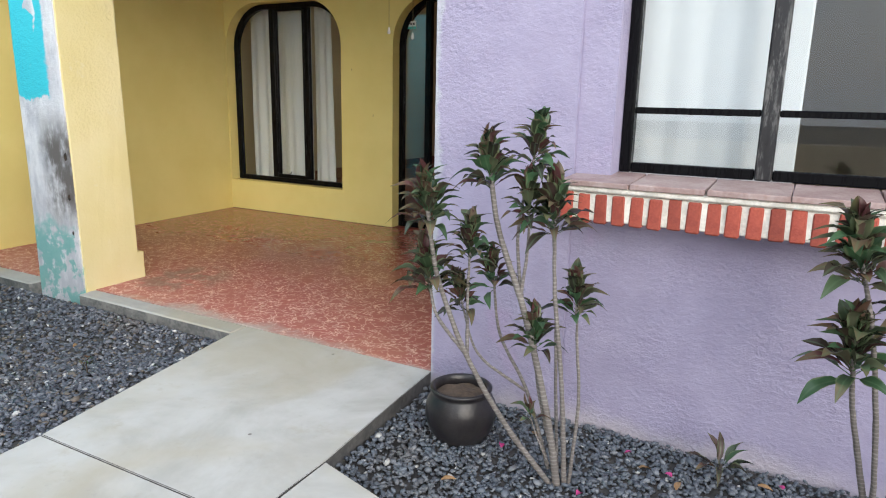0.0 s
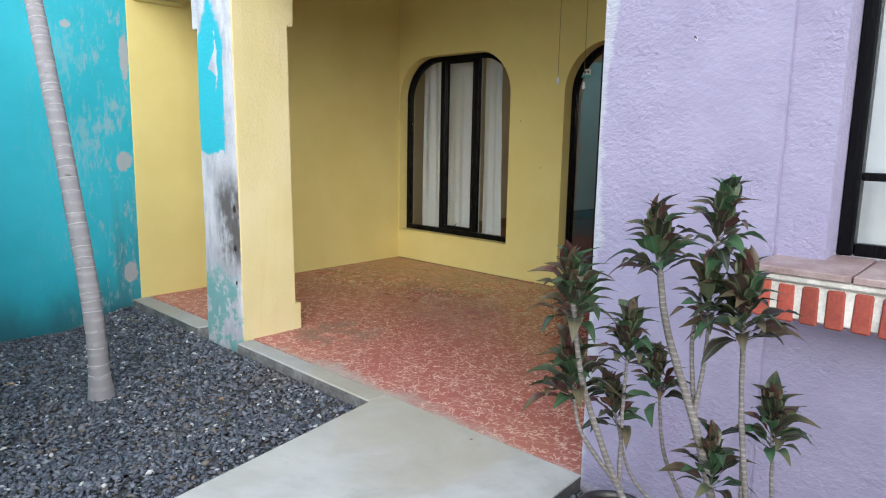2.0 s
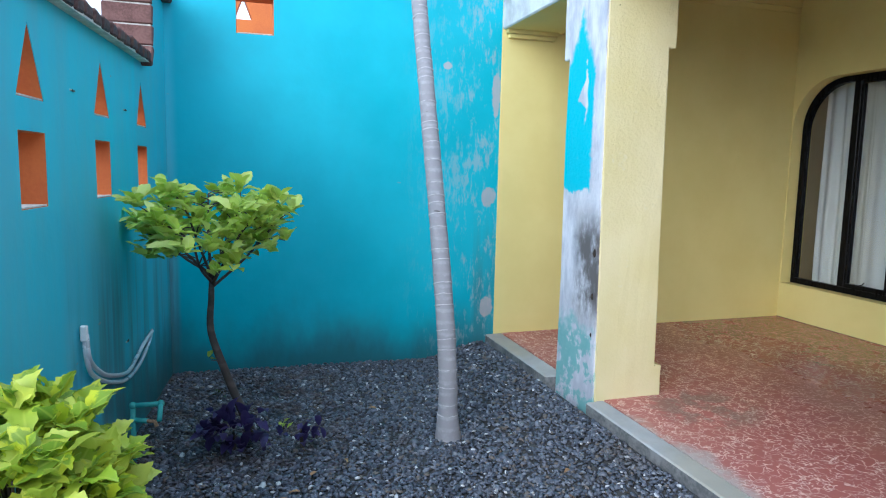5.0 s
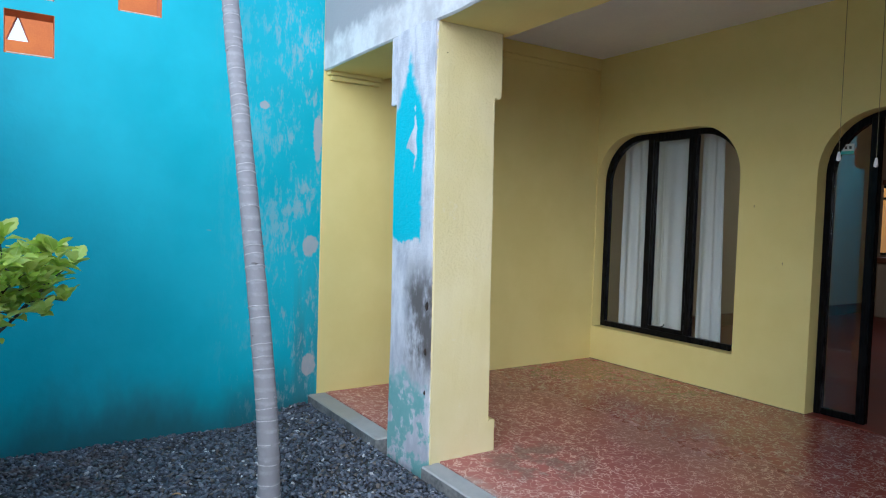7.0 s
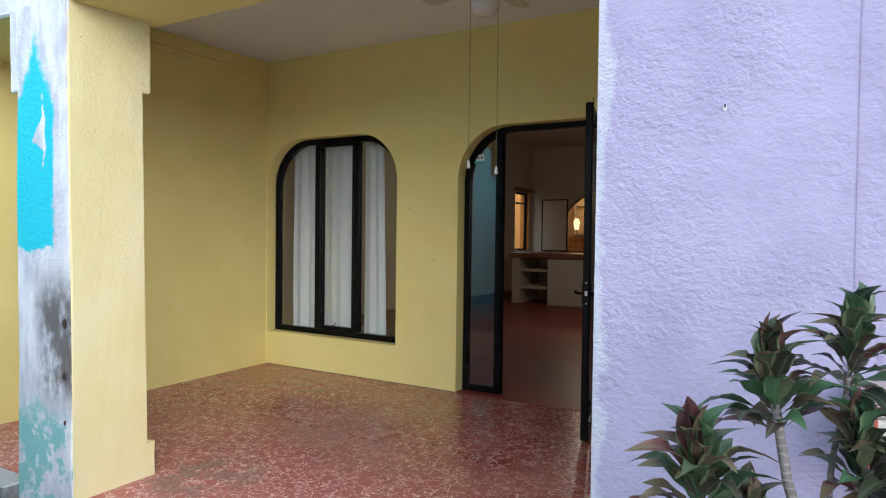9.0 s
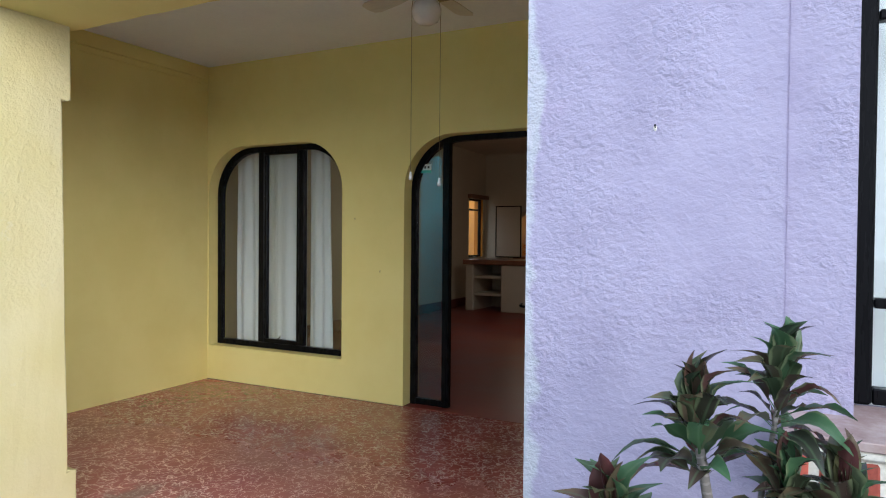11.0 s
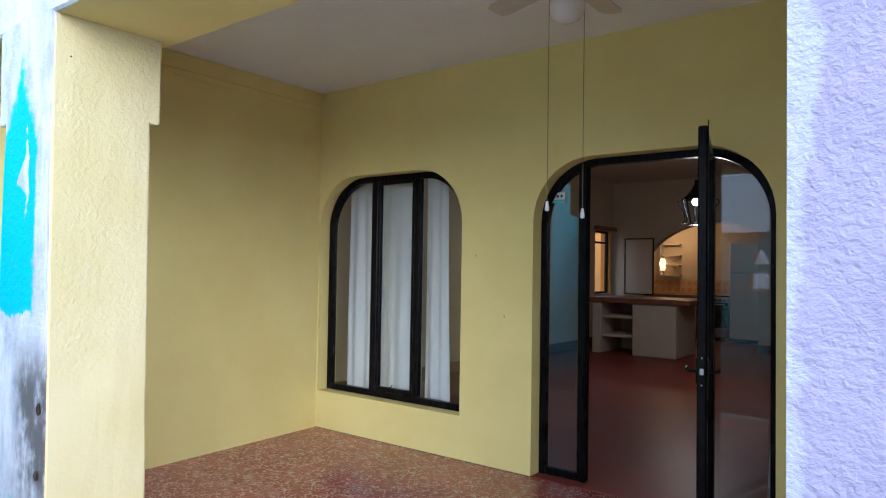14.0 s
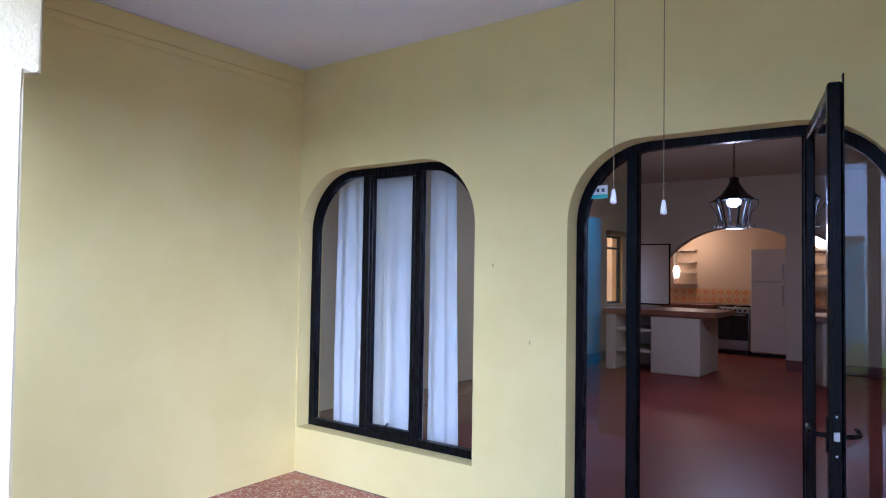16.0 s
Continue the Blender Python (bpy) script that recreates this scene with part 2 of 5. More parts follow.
def plaster_beam():
    """The porch beam: yellow, but for its weathered white street face."""
    m = Tree("beam_plaster", 0.75)
    x, y, z = m.axes()
    yellow = m.mix(m.ramp(m.noise(1.9, 4), 0.3, 0.7), (0.755, 0.640, 0.240), (0.80, 0.688, 0.275))
    white = m.mix(m.ramp(m.noise(4, 5, 0.65), 0.35, 0.62), (0.72, 0.71, 0.70), (0.52, 0.50, 0.50))
    white = m.mix(m.ramp(m.math("ADD", z, m.math("MULTIPLY", m.noise(6, 4), 0.3)), 2.93, 3.05), white, (0.36, 0.35, 0.36))
    front = m.ramp(y, 2.398, 2.400, 1, 0)
    m.bump(m.noise(45, 4), 0.25, 0.008)
    return m.done(m.mix(front, yellow, white))


PATCHES = [(2.31, 1.305, 0.06, 0.08), (2.315, 0.40, 0.055, 0.08), (2.35, 2.12, 0.035, 0.17), (1.945, 2.317, 0.035, 0.03)]


def paint_teal():
    m = Tree("teal_wall_paint", 0.5)
    x, y, z = m.axes()
    broad = m.noise(1.3, 5, 0.6)
    colour = m.mix(m.ramp(broad, 0.3, 0.7), (0.028, 0.405, 0.505), (0.045, 0.485, 0.595))
    # side wall: paler, greyer paint, brightened further to stand in for missing skylight
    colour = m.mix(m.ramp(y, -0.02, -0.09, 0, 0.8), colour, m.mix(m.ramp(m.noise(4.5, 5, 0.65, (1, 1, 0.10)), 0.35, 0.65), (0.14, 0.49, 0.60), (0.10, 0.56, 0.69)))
    damp = m.math("ADD", z, m.math("MULTIPLY", m.noise(2.2, 4, 0.6, (1, 1, 0.5)), -0.75))
    colour = m.mix(m.ramp(damp, -0.38, 0.17, 0.95, 0), colour, (0.025, 0.14, 0.165))
    runs = m.math("MULTIPLY", m.ramp(m.noise(3.2, 4, 0.6, (1, 1, 0.08)), 0.58, 0.72), m.ramp(z, 1.5, 0.5))
    colour = m.mix(m.math("MULTIPLY", runs, 0.6), colour, (0.05, 0.17, 0.19))
    soak = m.math("MULTIPLY", m.math("MULTIPLY", m.ramp(x, -3.45, -3.75), m.ramp(y, -0.02, -0.06)), m.math("MULTIPLY", m.ramp(m.math("ADD", z, m.math("MULTIPLY", m.noise(3, 3), 0.5)), 1.55, 1.0), m.ramp(m.noise(6, 5, 0.6, (1, 1, 0.06)), 0.40, 0.62)))
    colour = m.mix(m.math("MULTIPLY", soak, 0.62), colour, m.mix(m.noise(2.5, 3), (0.03, 0.12, 0.15), (0.11, 0.13, 0.135)))
    edge = m.math("MULTIPLY", m.ramp(y, 1.5, 2.35), m.ramp(m.math("ADD", m.noise(24, 6, 0.8, (1, 1, 0.3), 0.3), m.math("MULTIPLY", m.math("SUBTRACT", m.noise(2.5, 3), 0.5), 0.5)), 0.50, 0.62))
    colour = m.mix(m.math("MULTIPLY", edge, 0.5), colour, m.mix(m.noise(20), (0.40, 0.44, 0.48), (0.55, 0.47, 0.45)))
    flecks = m.ramp(m.cells(4.2, "F1", None, (0.45, 0.45, 1.6)), 0.05, 0.035, 0, 1)
    colour = m.mix(m.math("MULTIPLY", flecks, m.ramp(m.noise(3), 0.55, 0.6)), colour, (0.25, 0.33, 0.36))
    rag = m.math("MULTIPLY", m.math("SUBTRACT", m.noise(16, 4, 0.65), 0.5), 0.12)
    for cy, cz, ry, rz in PATCHES:
        du = m.math("DIVIDE", m.math("ABSOLUTE", m.math("SUBTRACT", y, cy)), ry)
        dv = m.math("DIVIDE", m.math("ABSOLUTE", m.math("SUBTRACT", z, cz)), rz)
        spot = m.math("MULTIPLY", m.ramp(m.math("ADD", m.math("ADD", m.math("MULTIPLY", du, du), m.math("MULTIPLY", dv, dv)), m.math("MULTIPLY", rag, 22.0)), 0.75, 1.25, 0.75, 0), m.ramp(x, -5.36, -5.37))
        colour = m.mix(spot, colour, m.mix(m.noise(11), (0.40, 0.38, 0.40), (0.56, 0.46, 0.44)))
    m.bump(m.noise(4, 4), 0.3, 0.02)
    m.bump(m.noise(90, 3), 0.12, 0.003)
    return m.done(colour, m.ramp(broad, 0.2, 0.8, 0.42, 0.62))


def floor_red():
    """Polished red cement tiles with pale veins, worn pink and grey towards the garden."""
    m = Tree("red_cement_floor", 0.22)
    x, y, z = m.axes()
    bend = m.t.nodes.new("ShaderNodeTexNoise")
    bend.inputs["Scale"].default_value = 15
    m.t.links.new(m.coord.outputs["Object"], bend.inputs["Vector"])
    moved = m.mix(0.16, m.coord.outputs["Object"], bend.outputs["Color"])
    vein = m.cells(17, "DISTANCE_TO_EDGE", moved)
    vein = m.math("MULTIPLY", m.ramp(vein, 0.008, 0.065, 1, 0), m.ramp(m.noise(9, 4, 0.65), 0.28, 0.50))
    broad = m.noise(2.2, 5, 0.6)
    red = m.mix(m.ramp(broad, 0.3, 0.7), (0.235, 0.048, 0.042), (0.315, 0.072, 0.060))
    worn = m.math("ADD", y, m.math("MULTIPLY", m.noise(2.6, 5, 0.65), -1.1))
    pink = m.ramp(worn, 1.9, 3.5, 1, 0)
    red = m.mix(m.math("MULTIPLY", pink, 0.75), red, (0.46, 0.155, 0.13))
    vein = m.math("MULTIPLY", vein, m.ramp(y, 2.9, 5.2, 0.95, 0.55))
    colour = m.mix(vein, red, (0.80, 0.58, 0.50))
    colour = m.mix(m.math("MULTIPLY", m.ramp(m.noise(1.1, 3, 0.5, (1, 1, 1), 0.0, (2, 5, 0)), 0.52, 0.68), 0.28), colour, (0.44, 0.23, 0.13))
    bare = m.math("ADD", m.math("ADD", y, m.math("ADD", m.math("MULTIPLY", m.math("ADD", m.math("MAXIMUM", x, -2.5), 1.2), 0.06), m.ramp(x, -2.9, -3.7, 0, 0.14))), m.math("MULTIPLY", m.noise(5, 5, 0.7), -0.35))
    colour = m.mix(m.ramp(bare, 2.20, 2.34, 0.9, 0), colour, m.mix(m.noise(9), (0.40, 0.35, 0.32), (0.50, 0.43, 0.39)))
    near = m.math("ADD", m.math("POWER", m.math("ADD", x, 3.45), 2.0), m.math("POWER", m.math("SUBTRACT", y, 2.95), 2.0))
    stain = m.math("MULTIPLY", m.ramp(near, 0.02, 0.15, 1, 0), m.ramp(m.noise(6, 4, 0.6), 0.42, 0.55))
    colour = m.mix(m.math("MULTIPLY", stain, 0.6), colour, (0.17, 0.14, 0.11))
    m.bump(m.noise(6, 3), 0.04, 0.01)
    return m.done(colour, m.ramp(worn, 1.9, 4.2, 0.5, 0.2))


def floor_room():
    m = Tree("red_room_floor", 0.35, 0.0, 0.32)
    broad = m.noise(1.6, 5, 0.6)
    colour = m.mix(m.ramp(broad, 0.3, 0.7), (0.165, 0.032, 0.023), (0.235, 0.050, 0.034))
    vein = m.ramp(m.cells(9, "DISTANCE_TO_EDGE"), 0.0, 0.03, 0.06, 0)
    colour = m.mix(vein, colour, (0.3, 0.14, 0.1))
    m.bump(m.noise(5, 3), 0.04, 0.01)
    return m.done(colour, m.ramp(broad, 0.2, 0.8, 0.40, 0.50))


def concrete(name, a, b):
    m = Tree(name, 0.82)
    broad = m.noise(2.1, 6, 0.62, (1, 1, 1), 0.4)
    small = m.noise(34, 5, 0.65)
    colour = m.mix(m.ramp(broad, 0.32, 0.68), a, b)
    colour = m.mix(m.math("MULTIPLY", m.ramp(m.noise(4.5, 5, 0.7), 0.58, 0.72), 0.4), colour, (0.36, 0.325, 0.25))
    colour = m.mix(m.math("MULTIPLY", m.ramp(m.noise(0.9, 4, 0.6, (1, 1, 1), 0.6, (4, 1, 0)), 0.46, 0.66), 0.65), colour, (0.39, 0.355, 0.27))
    colour = m.mix(m.math("MULTIPLY", m.ramp(small, 0.6, 0.75), 0.25), colour, (0.25, 0.25, 0.24))
    colour = m.mix(m.ramp(m.cells(3.1), 0.028, 0.018, 0, 0.8), colour, (0.10, 0.09, 0.08))
    m.bump(small, 0.2, 0.004)
    return m.done(colour)


def pebble(name, tones):
    m = Tree(name, 0.55)
    pick = m.island()
    r = m.t.nodes.new("ShaderNodeValToRGB")
    r.color_ramp.interpolation = "CONSTANT"
    e = r.color_ramp.elements
    e[0].color = (*tones[0][1], 1)
    e[1].position, e[1].color = tones[1][0], (*tones[1][1], 1)
    for at, c in tones[2:]:
        e.new(at).color = (*c, 1)
    m.t.links.new(pick, r.inputs["Fac"])
    colour = m.mix(m.math("MULTIPLY", m.noise(160, 3), 0.35), r.outputs["Color"], (0.10, 0.11, 0.13))
    dirt = m.ramp(m.noise(1.4, 4, 0.6), 0.56, 0.68)
    colour = m.mix(m.math("MULTIPLY", dirt, 0.35), colour, (0.11, 0.085, 0.06))
    x, y, z = m.axes()
    earth = m.math("MULTIPLY", m.math("MULTIPLY", m.ramp(x, -3.3, -3.9), m.ramp(y, 1.25, 0.7)), m.ramp(m.noise(5, 4, 0.65), 0.46, 0.62))
    colour = m.mix(m.math("MULTIPLY", earth, 0.6), colour, (0.10, 0.062, 0.045))
    return m.done(colour)


def foliage(name, tones, rough=0.38, patch=None, margin=None):
    """Leaves: a tone by chance for each, a paler rib and blotches."""
    m = Tree(name, rough)
    pick = m.chance()
    r = m.t.nodes.new("ShaderNodeValToRGB")
    e = r.color_ramp.elements
    e[0].color = (*tones[0], 1)
    e[1].color = (*tones[-1], 1)
    for i, c in enumerate(tones[1:-1]):
        e.new((i + 1) / (len(tones) - 1)).color = (*c, 1)
    m.t.links.new(pick, r.inputs["Fac"])
    colour = r.outputs["Color"]
    x, y, z = m.axes()
    rib = m.ramp(m.math("ABSOLUTE", y), 0.0, 0.004, 0.35, 0)
    if patch:
        blot = m.ramp(m.math("ADD", m.noise(22, 4, 0.6), m.math("MULTIPLY", m.math("ABSOLUTE", y), -5)), 0.42, 0.5)
        colour = m.mix(m.math("MULTIPLY", blot, m.ramp(pick, 0.3, 0.6, 0.7, 0.05)), colour, patch)
    if margin:
        colour = m.mix(m.ramp(m.math("ADD", m.math("ABSOLUTE", y), m.math("MULTIPLY", m.noise(70, 3), 0.006)), 0.0160, 0.0208, 0, 0.75), colour, margin)
        tips = m.math("MULTIPLY", m.ramp(m.math("ADD", x, m.math("MULTIPLY", m.noise(60, 3), 0.03)), 0.102, 0.125), m.ramp(pick, 0.45, 0.6))
        colour = m.mix(m.math("MULTIPLY", tips, 0.7), colour, (0.20, 0.15, 0.08))
    colour = m.mix(rib, colour, tones[-1])
    colour = m.mix(m.math("MULTIPLY", m.noise(40, 3), 0.22), colour, tuple(0.6 * c for c in tones[0]))
    m.bump(m.noise(50, 2, 0.5, (0.3, 4, 1)), 0.15, 0.004)
    mat = m.done(colour)
    thin = m.t.nodes.new("ShaderNodeBsdfTranslucent")
    m.t.links.new(colour, thin.inputs["Color"])
    both = m.t.nodes.new("ShaderNodeMixShader")
    both.inputs[0].default_value = 0.38
    m.t.links.new(m.bsdf.outputs[0], both.inputs[1])
    m.t.links.new(thin.outputs[0], both.inputs[2])
    m.t.links.new(both.outputs[0], m.t.nodes["Material Output"].inputs["Surface"])
    return mat


def glass(name, tint=(0.93, 0.96, 0.97)):
    """A thin pane: it lets light straight through, and mirrors more at a slant."""
    m = Tree(name)
    t = m.t
    clear = t.nodes.new("ShaderNodeBsdfTransparent")
    clear.inputs["Color"].default_value = (*tint, 1)
    gloss = t.nodes.new("ShaderNodeBsdfGlossy")
    gloss.inputs["Roughness"].default_value = 0.01
    facing = t.nodes.new("ShaderNodeLayerWeight")
    facing.inputs["Blend"].default_value = 0.5
    steep = m.math("POWER", facing.outputs["Facing"], 4.0)
    amount = m.math("ADD", 0.07, m.math("MULTIPLY", steep, 0.9), True)
    both = t.nodes.new("ShaderNodeMixShader")
    t.links.new(amount, both.inputs[0])
    t.links.new(clear.outputs[0], both.inputs[1])
    t.links.new(gloss.outputs[0], both.inputs[2])
    t.links.new(both.outputs[0], t.nodes["Material Output"].inputs["Surface"])
    return m.mat


def glow(name, colour, strength):
    m = Tree(name, 0.4)
    m.bsdf.inputs["Base Color"].default_value = (*colour, 1)
    m.bsdf.inputs["Emission Color"].default_value = (*colour, 1)
    m.bsdf.inputs["Emission Strength"].default_value = strength
    return m.mat


def iron_paint():
    m = Tree("black_iron_paint", 0.3, 0.0, 0.1)
    brush = m.noise(60, 4, 0.6, (1, 1, 0.12))
    colour = m.mix(m.ramp(m.noise(25, 5, 0.7), 0.68, 0.76), (0.004, 0.004, 0.005), (0.02, 0.02, 0.022))
    m.bump(brush, 0.06, 0.003)
    return m.done(colour, m.ramp(brush, 0.3, 0.7, 0.24, 0.32))


def old_iron():
    """The street window's paint, worn to bare metal along the middle post."""
    m = Tree("worn_iron_paint", 0.35)
    wear = m.noise(30, 6, 0.75, (1, 1, 0.2))
    colour = m.mix(m.ramp(wear, 0.52, 0.68), (0.010, 0.010, 0.012), (0.11, 0.11, 0.11))
    m.bump(wear, 0.4, 0.004)
    return m.done(colour, m.ramp(wear, 0.3, 0.7, 0.25, 0.5))


def bark(name, a, b, rings, size=0.35, flecks=False):
    m = Tree(name, 0.85)
    x, y, z = m.axes()
    n = m.noise(18, 5, 0.65)
    wave = m.math("SINE", m.math("MULTIPLY", m.math("ADD", z, m.math("MULTIPLY", n, 0.03)), rings))
    tone = m.math("ADD", m.math("MULTIPLY", n, 0.7), m.math("MULTIPLY", m.ramp(wave, 0.2, 0.95), size))
    colour = m.mix(m.ramp(tone, 0.3, 0.8), a, b)
    if flecks:
        spots = m.ramp(m.cells(9, "F1", None, (1, 1, 2.6)), 0.10, 0.16, 1, 0)
        colour = m.mix(m.math("MULTIPLY", spots, m.ramp(m.noise(5, 3), 0.5, 0.6)), colour, (0.07, 0.06, 0.055))
    m.bump(tone, 0.5, 0.006)
    return m.done(colour)


def cloth():
    m = Tree("white_curtain_cloth", 0.9)
    m.bsdf.inputs["Subsurface Weight"].default_value = 0.0
    weave = m.noise(300, 2)
    m.bump(weave, 0.1, 0.002)
    colour = m.mix(m.noise(3), (0.74, 0.735, 0.73), (0.80, 0.795, 0.79))
    return m.done(colour)


PURPLE, YELLOW, PILLAR, BEAM, TEAL = plaster_purple(), plaster_yellow(), plaster_pillar(), plaster_beam(), paint_teal()
FLOOR, ROOM_FLOOR = floor_red(), floor_room()
SLAB = concrete("path_concrete", (0.36, 0.355, 0.33), (0.50, 0.50, 0.485))
# slab sides: shade and dirt both put into one darker concrete colour
SLAB_SIDE = surface("shaded_dirty_concrete", (0.055, 0.055, 0.053), (0.12, 0.115, 0.11), 9, 0.9, 0.5, 50)
KERB = concrete("kerb_concrete", (0.31, 0.31, 0.30), (0.44, 0.43, 0.41))
SOIL = surface("dark_soil", (0.035, 0.033, 0.034), (0.07, 0.066, 0.062), 6, 0.95, 0.6, 40)
CEILING = surface("ceiling_paint", (0.74, 0.74, 0.77), (0.80, 0.80, 0.82), 1.5, 0.9, 0.1, 50)
ORANGE = surface("orange_paint", (0.58, 0.135, 0.025), (0.66, 0.18, 0.035), 3, 0.7, 0.2, 60)
BEIGE = surface("beige_wall_paint", (0.50, 0.42, 0.30), (0.56, 0.47, 0.34), 1.2, 0.8, 0.12, 60)
PINK = surface("pink_kitchen_paint", (0.57, 0.43, 0.27), (0.63, 0.47, 0.30), 1.5, 0.8, 0.12, 60)
IRON, OLD_IRON = iron_paint(), old_iron()
GLASS = glass("clear_glass")
BRICK_RED = surface("red_painted_brick", (0.27, 0.048, 0.032), (0.37, 0.082, 0.052), 30, 0.75, 0.6, 110, vary=0.22)
MORTAR = surface("white_mortar", (0.50, 0.48, 0.43), (0.74, 0.72, 0.66), 14, 0.9, 0.6, 90)
SILL_TILE = surface("faded_terracotta", (0.24, 0.16, 0.15), (0.36, 0.285, 0.275), 11, 0.5, 0.3, 60, vary=0.12)
COPING = surface("dark_coping_brick", (0.055, 0.028, 0.026), (0.13, 0.075, 0.065), 16, 0.9, 0.8, 70, vary=0.3)
COPING_RED = surface("weathered_brick", (0.11, 0.05, 0.042), (0.19, 0.10, 0.085), 16, 0.9, 0.8, 70, vary=0.25)
PEBBLE_GREY = pebble("grey_crushed_stone", [(0, (0.048, 0.055, 0.076)), (0.30, (0.09, 0.10, 0.128)), (0.58, (0.15, 0.16, 0.195)), (0.80, (0.22, 0.23, 0.26)), (0.90, (0.15, 0.12, 0.095)), (0.975, (0.58, 0.58, 0.58))])
PEBBLE_BLUE = pebble("blue_grey_pebbles", [(0, (0.055, 0.066, 0.084)), (0.3, (0.088, 0.105, 0.128)), (0.6, (0.13, 0.148, 0.172)), (0.88, (0.20, 0.215, 0.235)), (0.985, (0.48, 0.48, 0.46))])
CURTAIN = cloth()

# ---- ground, paths and floors ----
FLOOR_Z = 0.205
struct("ground", boxes(((-60, -60, -0.4), (60, 60, -0.03))), SOIL, "dark bare earth around the house", "ground")

kerb = boxes(((-5.38, 2.315, -0.2), (-4.215, 2.46, 0.17)), ((-4.215, 2.40, -0.2), (-3.70, 2.46, 0.17)), ((-3.70, 2.332, -0.2), (-2.347, 2.46, 0.17)), bevel=0.008)
kerb_ob = struct("kerb", wobble(kerb, 5, 0.004), KERB, "worn grey concrete kerb edging the porch", "kerb")
# upright kerb faces get a darker grey, with their shade in the colour
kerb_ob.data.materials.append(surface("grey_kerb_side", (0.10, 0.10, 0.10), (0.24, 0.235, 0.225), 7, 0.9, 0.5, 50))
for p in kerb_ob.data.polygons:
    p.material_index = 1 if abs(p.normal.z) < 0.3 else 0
porch = boxes(((-5.38, 2.46, -0.2), (-1.10, 5.27, FLOOR_Z - 0.004)))
for v in porch.verts:
    if v.co.z > 0 and v.co.y < 3:
        v.co.z = 0.173
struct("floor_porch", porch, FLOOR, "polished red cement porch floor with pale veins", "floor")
struct("floor_room", boxes(((-6.6, 5.27, -0.2), (0.2, 16.2, FLOOR_Z))), ROOM_FLOOR, "glossy dark red floor of the room and kitchen", "floor")


def slab(outline, top, name, label):
    bm = sheet(outline, [], lambda u, v, w: (u, v, top - w), 0.22)
    edges = [e for e in bm.edges if all(abs(v.co.z - top) < 1e-6 for v in e.verts) and len(e.link_faces) == 2 and any(abs(f.calc_center_median().z - top) > 0.01 for f in e.link_faces)]
    bmesh.ops.bevel(bm, geom=edges, offset=0.003, segments=2, affect="EDGES")
    ob = struct(name, bm, SLAB, label, "pavement")
    # upright faces take the darker copy, shade and dirt included
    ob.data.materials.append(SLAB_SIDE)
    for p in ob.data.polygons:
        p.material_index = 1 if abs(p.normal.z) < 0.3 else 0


slab([(-2.345, 2.459), (-2.345, 2.334), (-2.112, 1.1535), (-1.0560, 1.1635), (-1.0705, 1.562), (-1.150, 2.459)], 0.1685, "pavement", "pale grey concrete path slab with faint stains")
slab([(-2.111, 1.150), (-1.99, -0.36), (-1.99, -4.0), (-1.045, -4.0), (-1.055, 1.160)], 0.1665, "pavement", "pale grey concrete path slab with faint stains")
slab([(-1.0685, 1.557), (-0.76, 1.47), (-0.35, 1.10), (0.2, 0.55), (1.0, 0.35), (3.5, 0.3), (3.5, -4.0), (-1.040, -4.0), (-1.0525, 1.160)], 0.165, "pavement", "pale grey concrete path slab with rounded edge")


